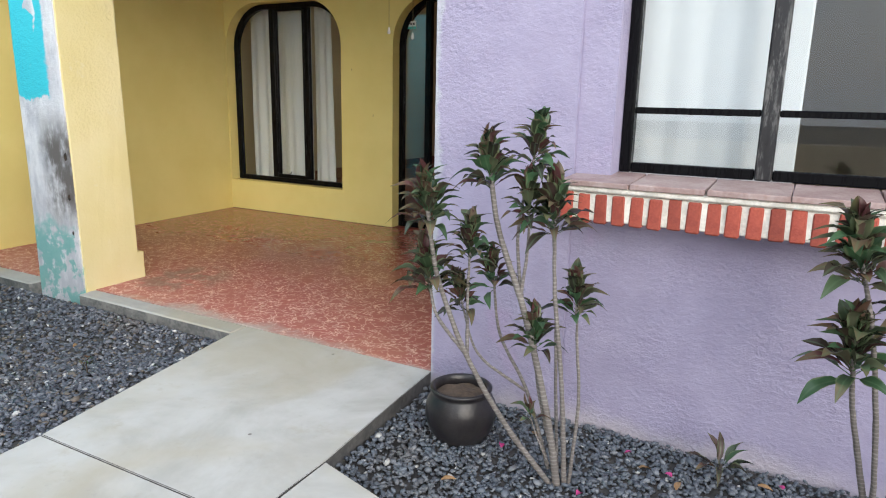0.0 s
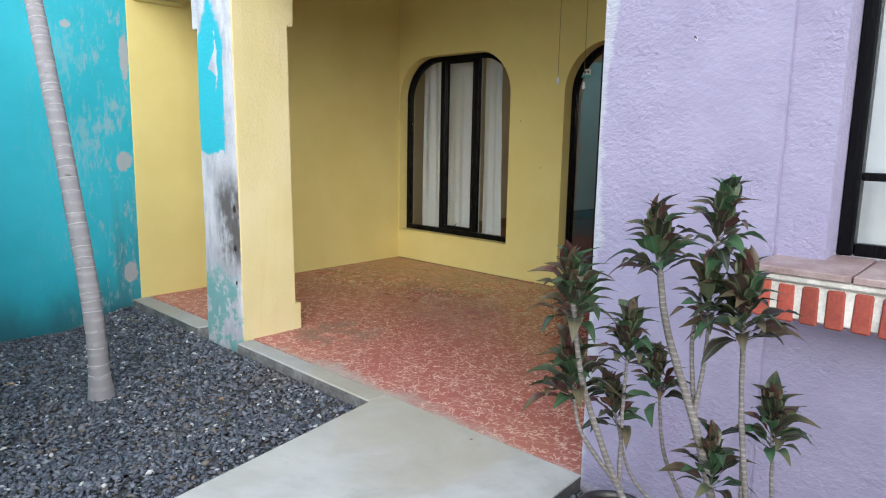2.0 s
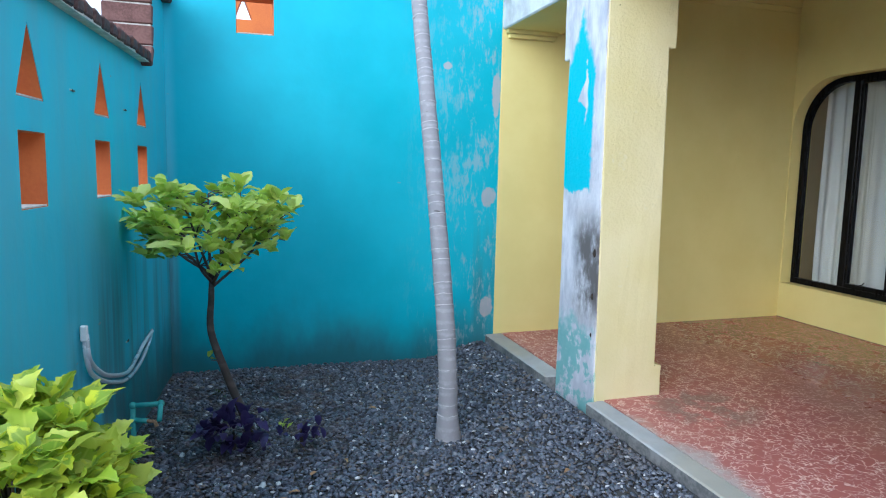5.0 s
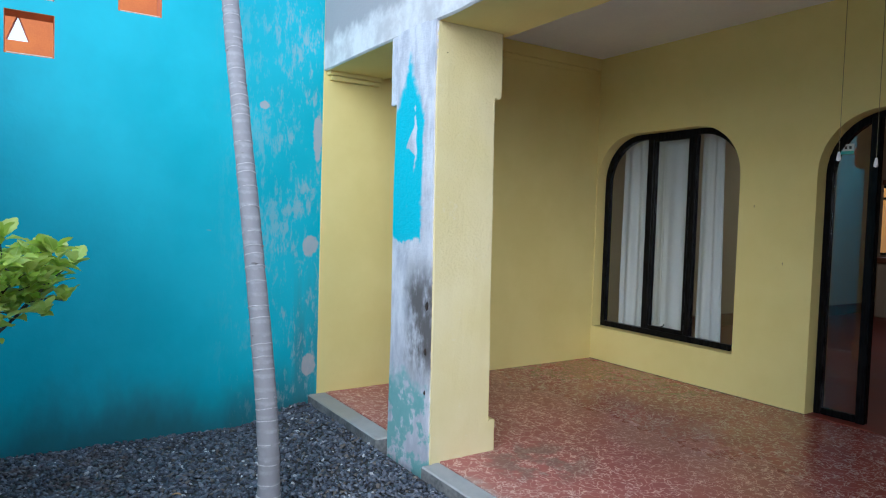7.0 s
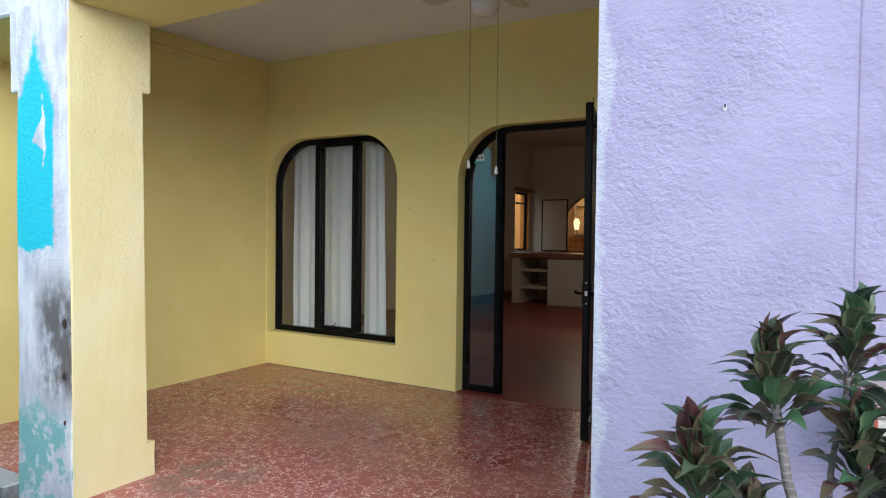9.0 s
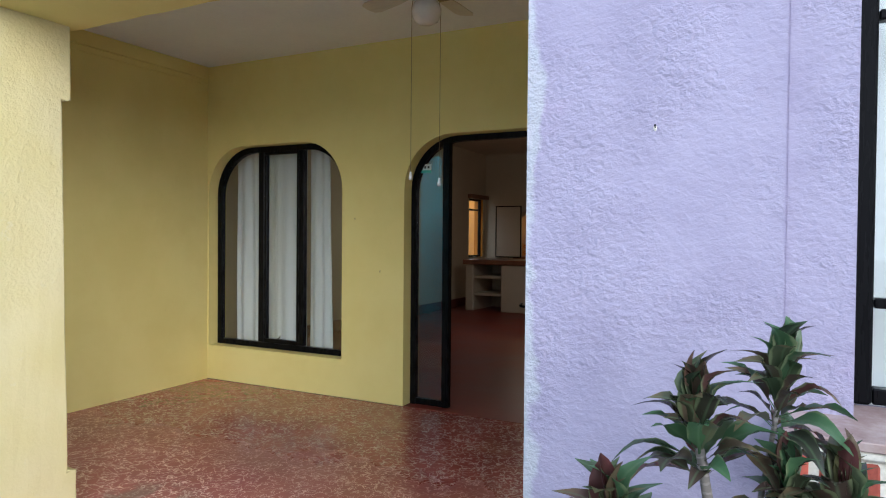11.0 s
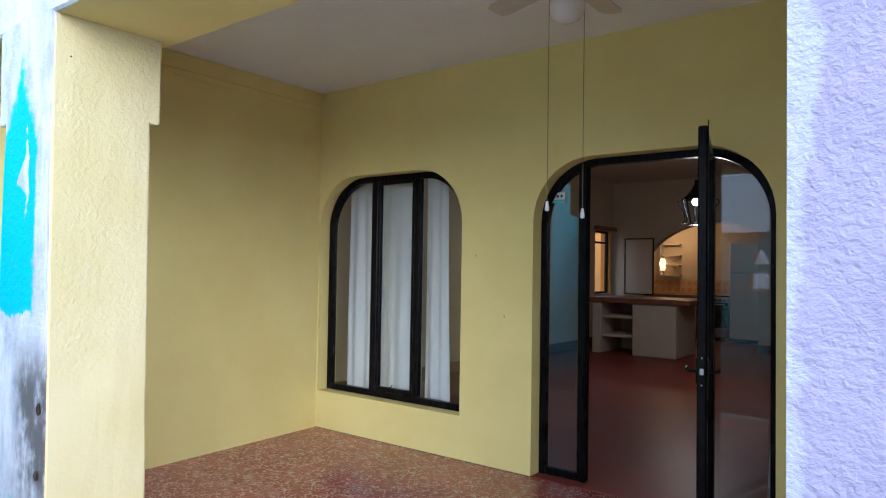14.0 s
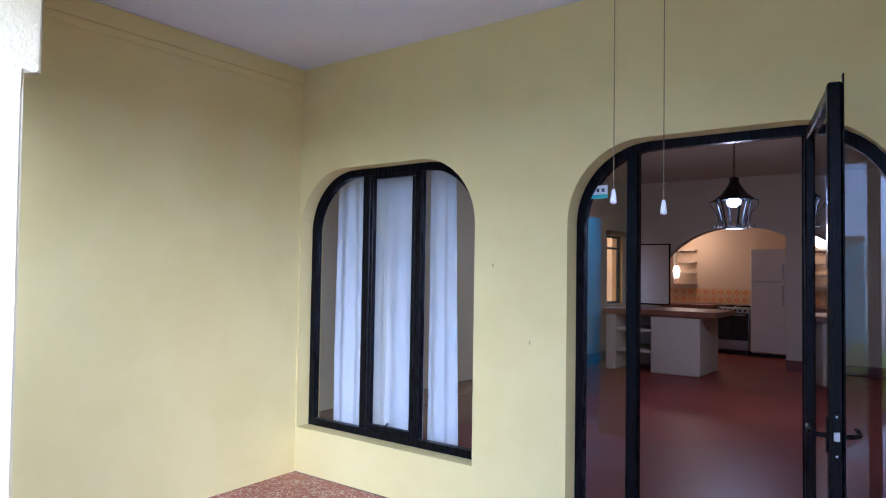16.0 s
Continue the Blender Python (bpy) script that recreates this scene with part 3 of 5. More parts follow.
def gravel(name, outline, level, size, count, material, label, seed):
    """A bed of loose stones inside a flat outline, one mesh."""
    rng = np.random.default_rng(seed)
    shapes = []
    for k in range(8):
        bm = bmesh.new()
        bmesh.ops.create_icosphere(bm, subdivisions=1, radius=1)
        co = np.array([v.co[:] for v in bm.verts])
        tri = np.array([[v.index for v in f.verts] for f in bm.faces])
        bm.free()
        co = co * rng.uniform(0.62, 1.12, (len(co), 1)) * rng.uniform((0.8, 0.6, 0.35), (1.3, 1.0, 0.7), (1, 3))
        shapes.append((co, tri))
    lo, hi = np.min(outline, 0), np.max(outline, 0)
    spots = []
    while len(spots) < count:
        p = rng.uniform(lo, hi, (count, 2))
        inside = np.zeros(len(p), bool)
        for (ax, ay), (bx, by) in zip(outline, outline[1:] + outline[:1]):
            cross = (ay > p[:, 1]) != (by > p[:, 1])
            with np.errstate(divide="ignore", invalid="ignore"):
                inside ^= cross & (p[:, 0] < (bx - ax) * (p[:, 1] - ay) / (by - ay) + ax)
        spots.extend(p[inside])
    verts, faces, total = [], [], 0
    for i, (px, py) in enumerate(spots[:count]):
        co, tri = shapes[i % 8]
        a, b, c = rng.uniform(0, 6.28), *rng.normal(0, 0.35, 2)
        turn = np.array(Euler((b, c, a)).to_matrix())
        s = size * np.exp(rng.normal(0, 0.28))
        swell = max(0.0, min(1.0, max((px + 3.2) / 0.9, (py - 1.75) / 0.55))) if px < -1.5 else 0.2 * max(0.0, min(1.0, (-0.75 - px) / 0.3))
        rise = 0.112 * swell * swell * (3 - 2 * swell) + 0.012 * noise.noise(Vector((px * 2.5, py * 2.5, seed)))
        verts.append(co @ turn.T * s + (px, py, level + rise + rng.uniform(-0.35, 0.55) * size))
        faces.append(tri + total)
        total += len(co)
    mesh = bpy.data.meshes.new(name)
    verts, faces = np.concatenate(verts), np.concatenate(faces)
    mesh.vertices.add(len(verts))
    mesh.vertices.foreach_set("co", verts.ravel())
    mesh.loops.add(faces.size)
    mesh.loops.foreach_set("vertex_index", faces.ravel())
    mesh.polygons.add(len(faces))
    mesh.polygons.foreach_set("loop_start", np.arange(0, faces.size, 3))
    mesh.update(calc_edges=True)
    mesh.materials.append(material)
    tagged(new(name, mesh), label, "gravel", "", "stuff")


def side_y(x):
    """Where the garden's side wall stands, which runs a little askew."""
    return -0.10 - 0.075 * (x + 5.38)


BED_LEFT = [(-5.37, -0.09), (-5.37, 2.31), (-2.35, 2.31), (-1.99, -0.34)]
BED_RIGHT = [(-1.140, 2.44), (-1.065, 1.58), (-0.75, 1.49), (-0.35, 1.11), (0.2, 0.56), (1.0, 0.36), (1.9, 0.36), (1.9, 2.44)]
bed = bmesh.new()
bmesh.ops.create_grid(bed, x_segments=40, y_segments=30, size=0.5, matrix=Matrix.Translation((-3.69, 0.99, 0)) @ Matrix.Diagonal((3.36, 2.68, 1, 1)))
for v in bed.verts:
    swell = max(0.0, min(1.0, max((v.co.x + 3.2) / 0.9, (v.co.y - 1.75) / 0.55)))
    v.co.z = -0.010 + 0.112 * swell * swell * (3 - 2 * swell)
struct("soil_bed", bed, SOIL, "dark soil under the crushed stone", "soil")
struct("soil_bed", sheet(BED_RIGHT, [], lambda u, v, w: (u, v, 0.085 - w), 0.10), SOIL, "dark soil under the pebbles", "soil")
gravel("gravel", BED_LEFT, -0.002, 0.0125, 28000, PEBBLE_GREY, "dark grey crushed stone covering the garden bed", 3)
gravel("gravel", BED_RIGHT, 0.096, 0.0112, 21000, PEBBLE_BLUE, "blue-grey pebbles along the purple wall", 4)

# ---- the porch: walls, post, beam, ceiling ----
WINDOW_Y = 5.40
back_holes = [rounded(-5.365, 0.525, -3.82, 2.387, 0.43), rounded(-3.215, FLOOR_Z - 0.1, -1.69, 2.368, 0.42)]
struct("wall_back", sheet(square(-5.38, FLOOR_Z - 0.2, -1.14, 3.15), back_holes, lambda u, v, w: (u, 5.27 + w, v), 0.22), YELLOW, "yellow plaster wall with an arched window and door", "wall")
left = boxes(((-5.60, 2.385, -0.1), (-5.38, 5.27, 3.6)))
box(left, (-5.39, 2.9, 3.035), (-5.362, 5.269, 3.149), 0.004)
box(left, (-5.39, 2.9, 2.985), (-5.372, 5.268, 3.034), 0.004)
struct("wall_left", left, YELLOW, "yellow plaster side wall of the porch", "wall")
pil = boxes(((-5.385, 2.39, -0.1), (-5.374, 2.84, 2.62)))
box(pil, (-5.39, 2.43, 2.555), (-5.335, 2.83, 2.59), 0.01, 2)
box(pil, (-5.39, 2.41, 2.59), (-5.320, 2.85, 2.628), 0.006)
struct("wall_pilaster", pil, YELLOW, "shallow yellow pilaster with a moulded cap", "wall")

post = sheet([(2.385, -0.1), (2.848, -0.1), (2.848, 0.36), (2.800, 0.372), (2.798, 2.235), (2.845, 2.247), (2.845, 2.64), (2.385, 2.64)], [], lambda u, v, w: (-3.752 - w, u, v), 0.463)
bmesh.ops.bevel(post, geom=[e for e in post.edges if abs(e.verts[0].co.y - e.verts[1].co.y) < 0.003 and abs(e.verts[0].co.x - e.verts[1].co.x) < 0.003], offset=0.012, segments=2, affect="EDGES")
box(post, (-4.288, 2.388, 2.215), (-4.205, 2.84, 2.64), 0.012, 2)
bmesh.ops.triangulate(post, faces=post.faces)
bmesh.ops.subdivide_edges(post, edges=[e for e in post.edges if e.calc_length() > 0.3], cuts=5, use_grid_fill=True)
for v in post.verts:
    if v.co.x > -4.0:
        v.co.x += 0.022 * max(0.0, 2.2 - v.co.z)
struct("pillar", wobble(post, 6, 0.006, 4.0), PILLAR, "square porch pillar, yellow with a peeling turquoise and grey face", "pillar")
for z, s in ((1.045, 0.024), (0.79, 0.02), (0.56, 0.014)):
    bm = bmesh.new()
    bmesh.ops.create_icosphere(bm, subdivisions=2, radius=s, matrix=Matrix.Translation((-3.765, 2.378, z)) @ Matrix.Diagonal((0.45, 0.3, 1, 1)))
    struct("trim", wobble(bm, 40, 0.006), surface("black_stub", (0.02, 0.015, 0.012), (0.05, 0.03, 0.02), 30, 0.9, 0.5), "blackened stub of a broken hinge on the pillar", "stub")

beam = boxes(((-5.38, 2.384, 2.62), (-1.0, 2.90, 3.55)), bevel=0.01)
bmesh.ops.subdivide_edges(beam, edges=[e for e in beam.edges if e.calc_length() > 1], cuts=30, use_grid_fill=True)
struct("beam", wobble(beam, 5, 0.007), BEAM, "porch beam, yellow beneath with a weathered white face", "beam")
struct("ceiling_porch", boxes(((-5.5, 2.8, 3.15), (-1.0, 5.5, 3.35))), CEILING, "plain grey-white porch ceiling", "ceiling")
struct("roof_edge", boxes(((-5.6, 2.384, 3.552), (6.0, 17.0, 3.75))), KERB, "flat concrete roof slab of the house", "roof")

GRIME = surface("dark_grime", (0.09, 0.07, 0.05), (0.18, 0.13, 0.09), 12, 0.9, 0.4)
struct("trim", wobble(boxes(((-5.372, 5.265, 0.196), (-3.215, 5.2695, 0.205))), 9, 0.0015), GRIME, "thin dark grime line along the foot of the porch wall", "grime")

# ---- the purple room beside the porch ----
SILL_Z = 1.175
purple_a = sheet(square(-1.146, -0.1, -0.505, 3.55), [], lambda u, v, w: (u, 2.45 + w, v), 0.2)
box(purple_a, (-0.506, 2.463, -0.1), (-0.500, 2.649, 3.55))
purple_a = wobble(purple_a, 3, 0.002)
struct("wall_purple", purple_a, PURPLE, "rough purple plaster wall at the porch corner", "wall")
purple_b = sheet(square(-0.4999, -0.1, 4.0, 3.55), [square(-0.358, SILL_Z - 0.02, 1.62, 2.62)], lambda u, v, w: (u, 2.462 + w, v), 0.2)
struct("wall_purple", purple_b, PURPLE, "rough purple plaster wall with a wide iron window", "wall")
struct("wall_porch_right", boxes(((-1.139, 2.65, -0.1), (-0.94, 5.27, 3.15))), YELLOW, "yellow plaster wall closing the porch", "wall")
struct("wall_inner", boxes(((-0.94, 5.3, 0.0), (4.0, 5.5, 3.5)), ((3.8, 2.66, 0.0), (4.0, 5.3, 3.5))), BEIGE, "plain beige wall of the bedroom", "wall")
struct("floor_bedroom", boxes(((-0.94, 2.66, 0.0), (3.8, 5.3, FLOOR_Z))), ROOM_FLOOR, "dark red bedroom floor", "floor")
struct("ceiling_bedroom", boxes(((-0.94, 2.66, 3.1), (3.8, 5.3, 3.3))), CEILING, "plain bedroom ceiling", "ceiling")

# ---- the room and kitchen behind the door ----
struct("wall_room_left", sheet(square(5.49, 0.1, 16.2, 3.5), [square(12.87, 1.16, 13.58, 2.36)], lambda u, v, w: (-6.2 - w, u, v), 0.2), BEIGE, "beige side wall of the room with a small window", "wall")
struct("wall_room_right", boxes(((0.0, 5.5, 0.1), (0.2, 16.2, 3.5))), BEIGE, "plain beige wall of the room", "wall")
struct("wall_room_front", boxes(((-6.2, 5.30, 0.1), (-5.60, 5.49, 3.5)), ((-1.14, 5.501, 0.1), (0.0, 5.52, 3.5))), BEIGE, "plain beige wall beside the window", "wall")
arch = [(-5.62, FLOOR_Z - 0.05), (-3.55, FLOOR_Z - 0.05), (-3.55, 2.33)]
for i in range(21):
    a = radians(60 + 120 * i / 20)
    arch.append((-4.28 + 1.36 * math.cos(a), 1.42 + 1.08 * math.sin(a)))
struct("wall_arch", sheet(square(-6.2, FLOOR_Z - 0.1, 0.0, 3.5), [arch], lambda u, v, w: (u, 13.7 + w, v), 0.22), BEIGE, "beige wall with a wide arch into the kitchen", "wall")
struct("wall_kitchen", boxes(((-6.2, 15.95, 0.1), (0.0, 16.15, 3.5)), ((-3.28, 13.92, 0.1), (-3.1, 15.95, 3.5))), PINK, "pinkish kitchen wall", "wall")
struct("ceiling_room", boxes(((-6.6, 5.49, 3.32), (0.2, 16.2, 3.5))), BEIGE, "plain beige ceiling of the room", "ceiling")
BASE = surface("dark_red_skirting", (0.10, 0.025, 0.018), (0.15, 0.035, 0.025), 5, 0.4, 0.1)
struct("baseboard", boxes(((-6.199, 5.5, FLOOR_Z), (-6.18, 13.69, FLOOR_Z + 0.16)), ((-3.549, 13.68, FLOOR_Z), (0.0, 13.699, FLOOR_Z + 0.16))), BASE, "dark red skirting along the room's walls", "skirting")

# ---- the garden walls ----
def triangle(x0, x1, z0, z1):
    return [(x0, z0), (x1, z0), ((x0 + x1) / 2, z1)]


side_holes = []
for c in (-2.975, -3.83, -4.64):
    side_holes += [square(c - 0.125, 1.345, c + 0.125, 1.613), triangle(c - 0.125, c + 0.125, 1.725, 1.985)]
side_wall = [(-5.38, -0.2), (-2.30, -0.2), (-2.30, 2.10), (-4.68, 2.10), (-4.76, 2.15), (-4.78, 2.60), (-5.38, 2.60)]
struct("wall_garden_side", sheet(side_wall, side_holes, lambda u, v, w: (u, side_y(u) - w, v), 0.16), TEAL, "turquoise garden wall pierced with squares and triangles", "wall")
end_holes = [square(0.375, 2.44, 0.635, 2.70), triangle(0.375, 0.635, 2.785, 3.02), square(0.985, 2.80, 1.245, 3.06)]
struct("wall_garden_end", sheet(square(-0.30, -0.2, 2.384, 3.9), end_holes, lambda u, v, w: (-5.38 - w, u, v), 0.18), TEAL, "tall turquoise wall with stained foot and square holes", "wall")


def reveal(loops, flat, depth, name, label):
    """Orange paint inside the holes of a wall: a thin lining, just proud of the wall's own edge."""
    for loop in loops:
        cx, cz = sum(p[0] for p in loop) / len(loop), sum(p[1] for p in loop) / len(loop)
        inner = [(cx + (u - cx) * 0.975, cz + (v - cz) * 0.975) for u, v in loop]
        bm = sheet([(cx + (u - cx) * 0.999, cz + (v - cz) * 0.999) for u, v in loop], [inner], flat, depth)
        struct(name, bm, ORANGE, label, "lining")
        ledge = square(loop[0][0] + 0.012, loop[0][1] + 0.0036, loop[1][0] - 0.012, loop[0][1] + 0.0085)
        struct(name, sheet(ledge, [], flat, depth - 0.01), MORTAR, "pale worn ledge of a wall opening", "ledge")


reveal(side_holes, lambda u, v, w: (u, side_y(u) - 0.003 - w, v), 0.154, "trim", "orange painted lining of a wall opening")
reveal(end_holes, lambda u, v, w: (-5.383 - w, u, v), 0.174, "trim", "orange painted lining of a wall opening")
AMBER = surface("amber_paint", (0.56, 0.21, 0.012), (0.64, 0.26, 0.02), 3, 0.7, 0.2, 60)
struct("wall_neighbour", sheet(square(-0.75, -0.1, 3.5, 4.4), [triangle(0.31, 0.53, 3.27, 3.56)], lambda u, v, w: (-9.0 - w, u, v), 0.2), ORANGE, "orange wall of the house next door", "wall")
struct("wall_behind", boxes(((-2.46, -4.2, -0.1), (4.0, -4.0, 1.0)), ((-2.46, -4.0, -0.1), (-2.30, -0.50, 2.05))), BEIGE, "plain plastered wall behind the path", "wall")
struct("wall_far_right", boxes(((3.5, -4.0, -0.1), (3.7, 2.45, 1.0))), PURPLE, "purple wall closing the yard", "wall")

# ---- windows and doors ----
def bar(parent, name, lo, hi, material, bevel=0.006):
    return part(name, boxes((lo, hi), bevel=bevel), material, parent)


def ring(loop, inner, flat, depth):
    return sheet(loop, [inner], flat, depth)


def arched_frame(x0, z0, x1, z1, radius, width):
    return rounded(x0, z0, x1, z1, radius), rounded(x0 + width, z0 + width, x1 - width, z1 - width, radius - width * 0.6)


def pane(parent, outline, y):
    ob = part("pane", sheet(outline, [], lambda u, v, w: (u, y + w, v), 0.004), GLASS, parent)
    ob.visible_shadow = False
    return ob


win = tagged(new("window_1"), "black iron window with rounded top and three panes", "window", "", "structure")
outer, inner = arched_frame(-5.362, 0.527, -3.822, 2.385, 0.43, 0.05)
part("window_frame", ring(outer, inner, lambda u, v, w: (u, WINDOW_Y - 0.02 + w, v), 0.05), IRON, win)
for x0, x1 in ((-4.845, -4.775), (-4.375, -4.315)):
    bar(win, "mullion", (x0, WINDOW_Y - 0.026, 0.58), (x1, WINDOW_Y + 0.028, 2.337), IRON)
for lo, hi in (((-4.773, 0.578), (-4.377, 0.615)), ((-4.773, 2.307), (-4.377, 2.336)), ((-4.773, 0.616), (-4.750, 2.306)), ((-4.402, 0.616), (-4.377, 2.306))):
    bar(win, "sash", (lo[0], WINDOW_Y - 0.02, lo[1]), (hi[0], WINDOW_Y + 0.02, hi[1]), IRON, 0.004)
pane(win, rounded(-5.31, 0.58, -3.875, 2.332, 0.40), WINDOW_Y + 0.004)
latch = bmesh.new()
tube(latch, bent([(-4.62, WINDOW_Y - 0.02, 0.62), (-4.60, WINDOW_Y - 0.045, 0.625), (-4.57, WINDOW_Y - 0.05, 0.635), (-4.555, WINDOW_Y - 0.05, 0.655)], 4), 0.005, 6)
part("latch", latch, IRON, win, "small bent window latch", True)

door = tagged(new("door_1"), "black iron and glass door frame with rounded corners", "door", "", "structure")
outer, inner = arched_frame(-3.212, FLOOR_Z, -1.693, 2.366, 0.42, 0.045)
hoop = [*outer[1:], outer[0], (inner[0][0], FLOOR_Z), *reversed(inner[2:]), (inner[1][0], FLOOR_Z)]
part("door_frame", sheet(hoop, [], lambda u, v, w: (u, WINDOW_Y - 0.02 + w, v), 0.05), IRON, door)
for x0, x1 in ((-3.167, -2.926), (-2.049, -1.738)):
    bar(door, "rail", (x0, WINDOW_Y - 0.02, FLOOR_Z), (x1, WINDOW_Y + 0.025, FLOOR_Z + 0.05), IRON)
for x0, x1 in ((-2.925, -2.862), (-2.10, -2.05)):
    bar(door, "post", (x0, WINDOW_Y - 0.026, FLOOR_Z), (x1, WINDOW_Y + 0.028, 2.320), IRON)
left_pane = [p for p in rounded(-3.165, FLOOR_Z + 0.05, -1.74, 2.317, 0.40) if p[0] < -2.92]
pane(door, [(-2.926, FLOOR_Z + 0.05), (-2.926, 2.317), *[p for p in left_pane if p[1] > 1], (-3.165, FLOOR_Z + 0.05)], WINDOW_Y + 0.003)
right_pane = [p for p in rounded(-3.165, FLOOR_Z + 0.05, -1.74, 2.317, 0.40) if p[0] > -2.051]
pane(door, [(-2.049, FLOOR_Z + 0.05), *right_pane, (-2.049, 2.317)], WINDOW_Y + 0.003)

leaf_door = thing("door_leaf", (-2.066, 5.365, FLOOR_Z), "open black iron door leaf with glass, swung out onto the porch", "door", turn=13.0)
LEAF = 0.84
bar(leaf_door, "stile", (-0.022, -LEAF, 0.012), (0.022, -LEAF + 0.055, 2.125), IRON)
bar(leaf_door, "stile", (-0.022, -0.055, 0.012), (0.022, -0.004, 2.125), IRON)
bar(leaf_door, "rail", (-0.02, -LEAF + 0.056, 2.075), (0.02, -0.056, 2.123), IRON)
bar(leaf_door, "rail", (-0.02, -LEAF + 0.056, 0.014), (0.02, -0.056, 0.07), IRON)
bar(leaf_door, "rebate", (0.022, -LEAF - 0.004, 0.02), (0.027, -LEAF + 0.02, 2.15), IRON, 0.001)
gp = part("pane", boxes(((-0.003, -LEAF + 0.05, 0.06), (0.003, -0.05, 2.08))), GLASS, leaf_door)
gp.visible_shadow = False
STEEL = surface("brushed_steel", (0.35, 0.35, 0.36), (0.5, 0.5, 0.5), 30, 0.35, 0.1, 90, 1.0)
lock = part("lock", boxes(((-0.013, -LEAF - 0.006, 0.86), (0.013, -LEAF - 0.0005, 1.02)), bevel=0.002), IRON, leaf_door, "black lock plate with a steel bolt")
part("bolt", boxes(((-0.009, -LEAF - 0.010, 0.925), (0.009, -LEAF - 0.006, 0.955)), bevel=0.001), STEEL, lock, "steel bolt")
for z in (0.875, 1.005):
    bm = bmesh.new()
    tube(bm, [(0, -LEAF - 0.006, z), (0, -LEAF - 0.009, z)], 0.004, 8)
    part("screw", bm, STEEL, lock, "steel screw")
for s in (-1, 1):
    bm = bmesh.new()
    tube(bm, bent([(s * 0.02, -LEAF + 0.028, 0.935), (s * 0.055, -LEAF + 0.028, 0.937), (s * 0.075, -LEAF + 0.05, 0.94), (s * 0.075, -LEAF + 0.12, 0.945)], 5), 0.008, 8)
    part("handle", bm, IRON, leaf_door, "", True)
    part("handle_plate", boxes(((min(s * 0.022, s * 0.028), -LEAF + 0.012, 0.88), (max(s * 0.022, s * 0.028), -LEAF + 0.044, 1.0)), bevel=0.002), IRON, leaf_door)

STICK = surface("sticker_paper", (0.72, 0.74, 0.72), (0.80, 0.80, 0.78), 20, 0.5, 0.0)
STICK_TEAL = surface("sticker_teal", (0.10, 0.50, 0.46), (0.14, 0.56, 0.5), 20, 0.5, 0.0)
DARK = surface("dark_print", (0.05, 0.05, 0.05), (0.08, 0.08, 0.08), 20, 0.6, 0.0)
st = thing("sticker", (-3.095, WINDOW_Y, 2.083), "small white and teal sticker on the door glass", "sticker")
part("paper", boxes(((-0.055, -0.003, 0.0), (0.055, -0.0005, 0.072))), STICK, st)
part("band", boxes(((-0.055, -0.005, 0.0), (0.055, -0.0035, 0.022))), STICK_TEAL, st, "teal band")
for x in (-0.035, 0.0, 0.03):
    part("print", boxes(((x - 0.008, -0.005, 0.036), (x + 0.008, -0.0035, 0.055))), DARK, st, "dark printed mark")


def curtain(name, x0, x1, y, z0, z1, folds, depth, label, slant=0.0, seed=0.0):
    bm = bmesh.new()
    nx, nz = int(abs(x1 - x0) / 0.012) + 2, 22
    grid = []
    for k in range(nz + 1):
        v = k / nz
        row = []
        for i in range(nx + 1):
            u = i / nx
            x = x0 + (x1 - x0) * u + slant * (1 - v) * u
            d = depth * (0.35 + 0.65 * (1 - v) ** 0.5) * math.sin(folds * 6.283 * (u + 0.05 * noise.noise(Vector((u * 3, v * 1.2, seed)))))
            d += depth * 0.7 * noise.noise(Vector((u * folds * 1.7, v * 1.5, seed + 5)))
            row.append(bm.verts.new((x, y + d, z0 + (z1 - z0) * v)))
        grid.append(row)
    for a, b in zip(grid, grid[1:]):
        for i in range(nx):
            bm.faces.new([a[i], a[i + 1], b[i + 1], b[i]])
    ob = link(name, bm, CURTAIN, True)
    mod = ob.modifiers.new("cloth", "SOLIDIFY")
    mod.thickness = 0.003
    tagged(ob, label, "curtain")
    return ob


curtain("curtain", -5.33, -4.80, 5.61, 0.24, 2.62, 4, 0.022, "long white curtain hanging in loose folds behind the window", 0.02, 1)
curtain("curtain", -4.80, -4.44, 5.585, 0.24, 2.62, 2, 0.012, "long white curtain hanging almost flat behind the window", 0.0, 2)
curtain("curtain", -4.43, -4.22, 5.62, 0.24, 2.62, 2.5, 0.020, "narrow white curtain flaring at its hem behind the window", 0.06, 3)
curtain("curtain", -1.40, -1.70, 5.72, 0.24, 2.62, 4, 0.03, "long white curtain gathered beside the door glass", -0.12, 4)
rod = bmesh.new()
tube(rod, [(-5.5, 5.60, 2.63), (-1.2, 5.60, 2.63)], 0.012, 8)
tagged(link("curtain_rod", rod, IRON, True), "thin black curtain rod over the window", "curtain rod")

win2 = tagged(new("window_2"), "wide black iron window, paint worn along its middle post", "window", "", "structure")
WY = 2.60
for lo, hi, m in (((-0.356, 1.172), (-0.312, 2.60), IRON), ((0.145, 1.172), (0.205, 2.60), OLD_IRON), ((0.80, 1.172), (0.86, 2.60), OLD_IRON), ((1.575, 1.172), (1.618, 2.60), IRON)):
    bar(win2, "post", (lo[0], WY - 0.024, lo[1]), (hi[0], WY + 0.03, hi[1]), m)
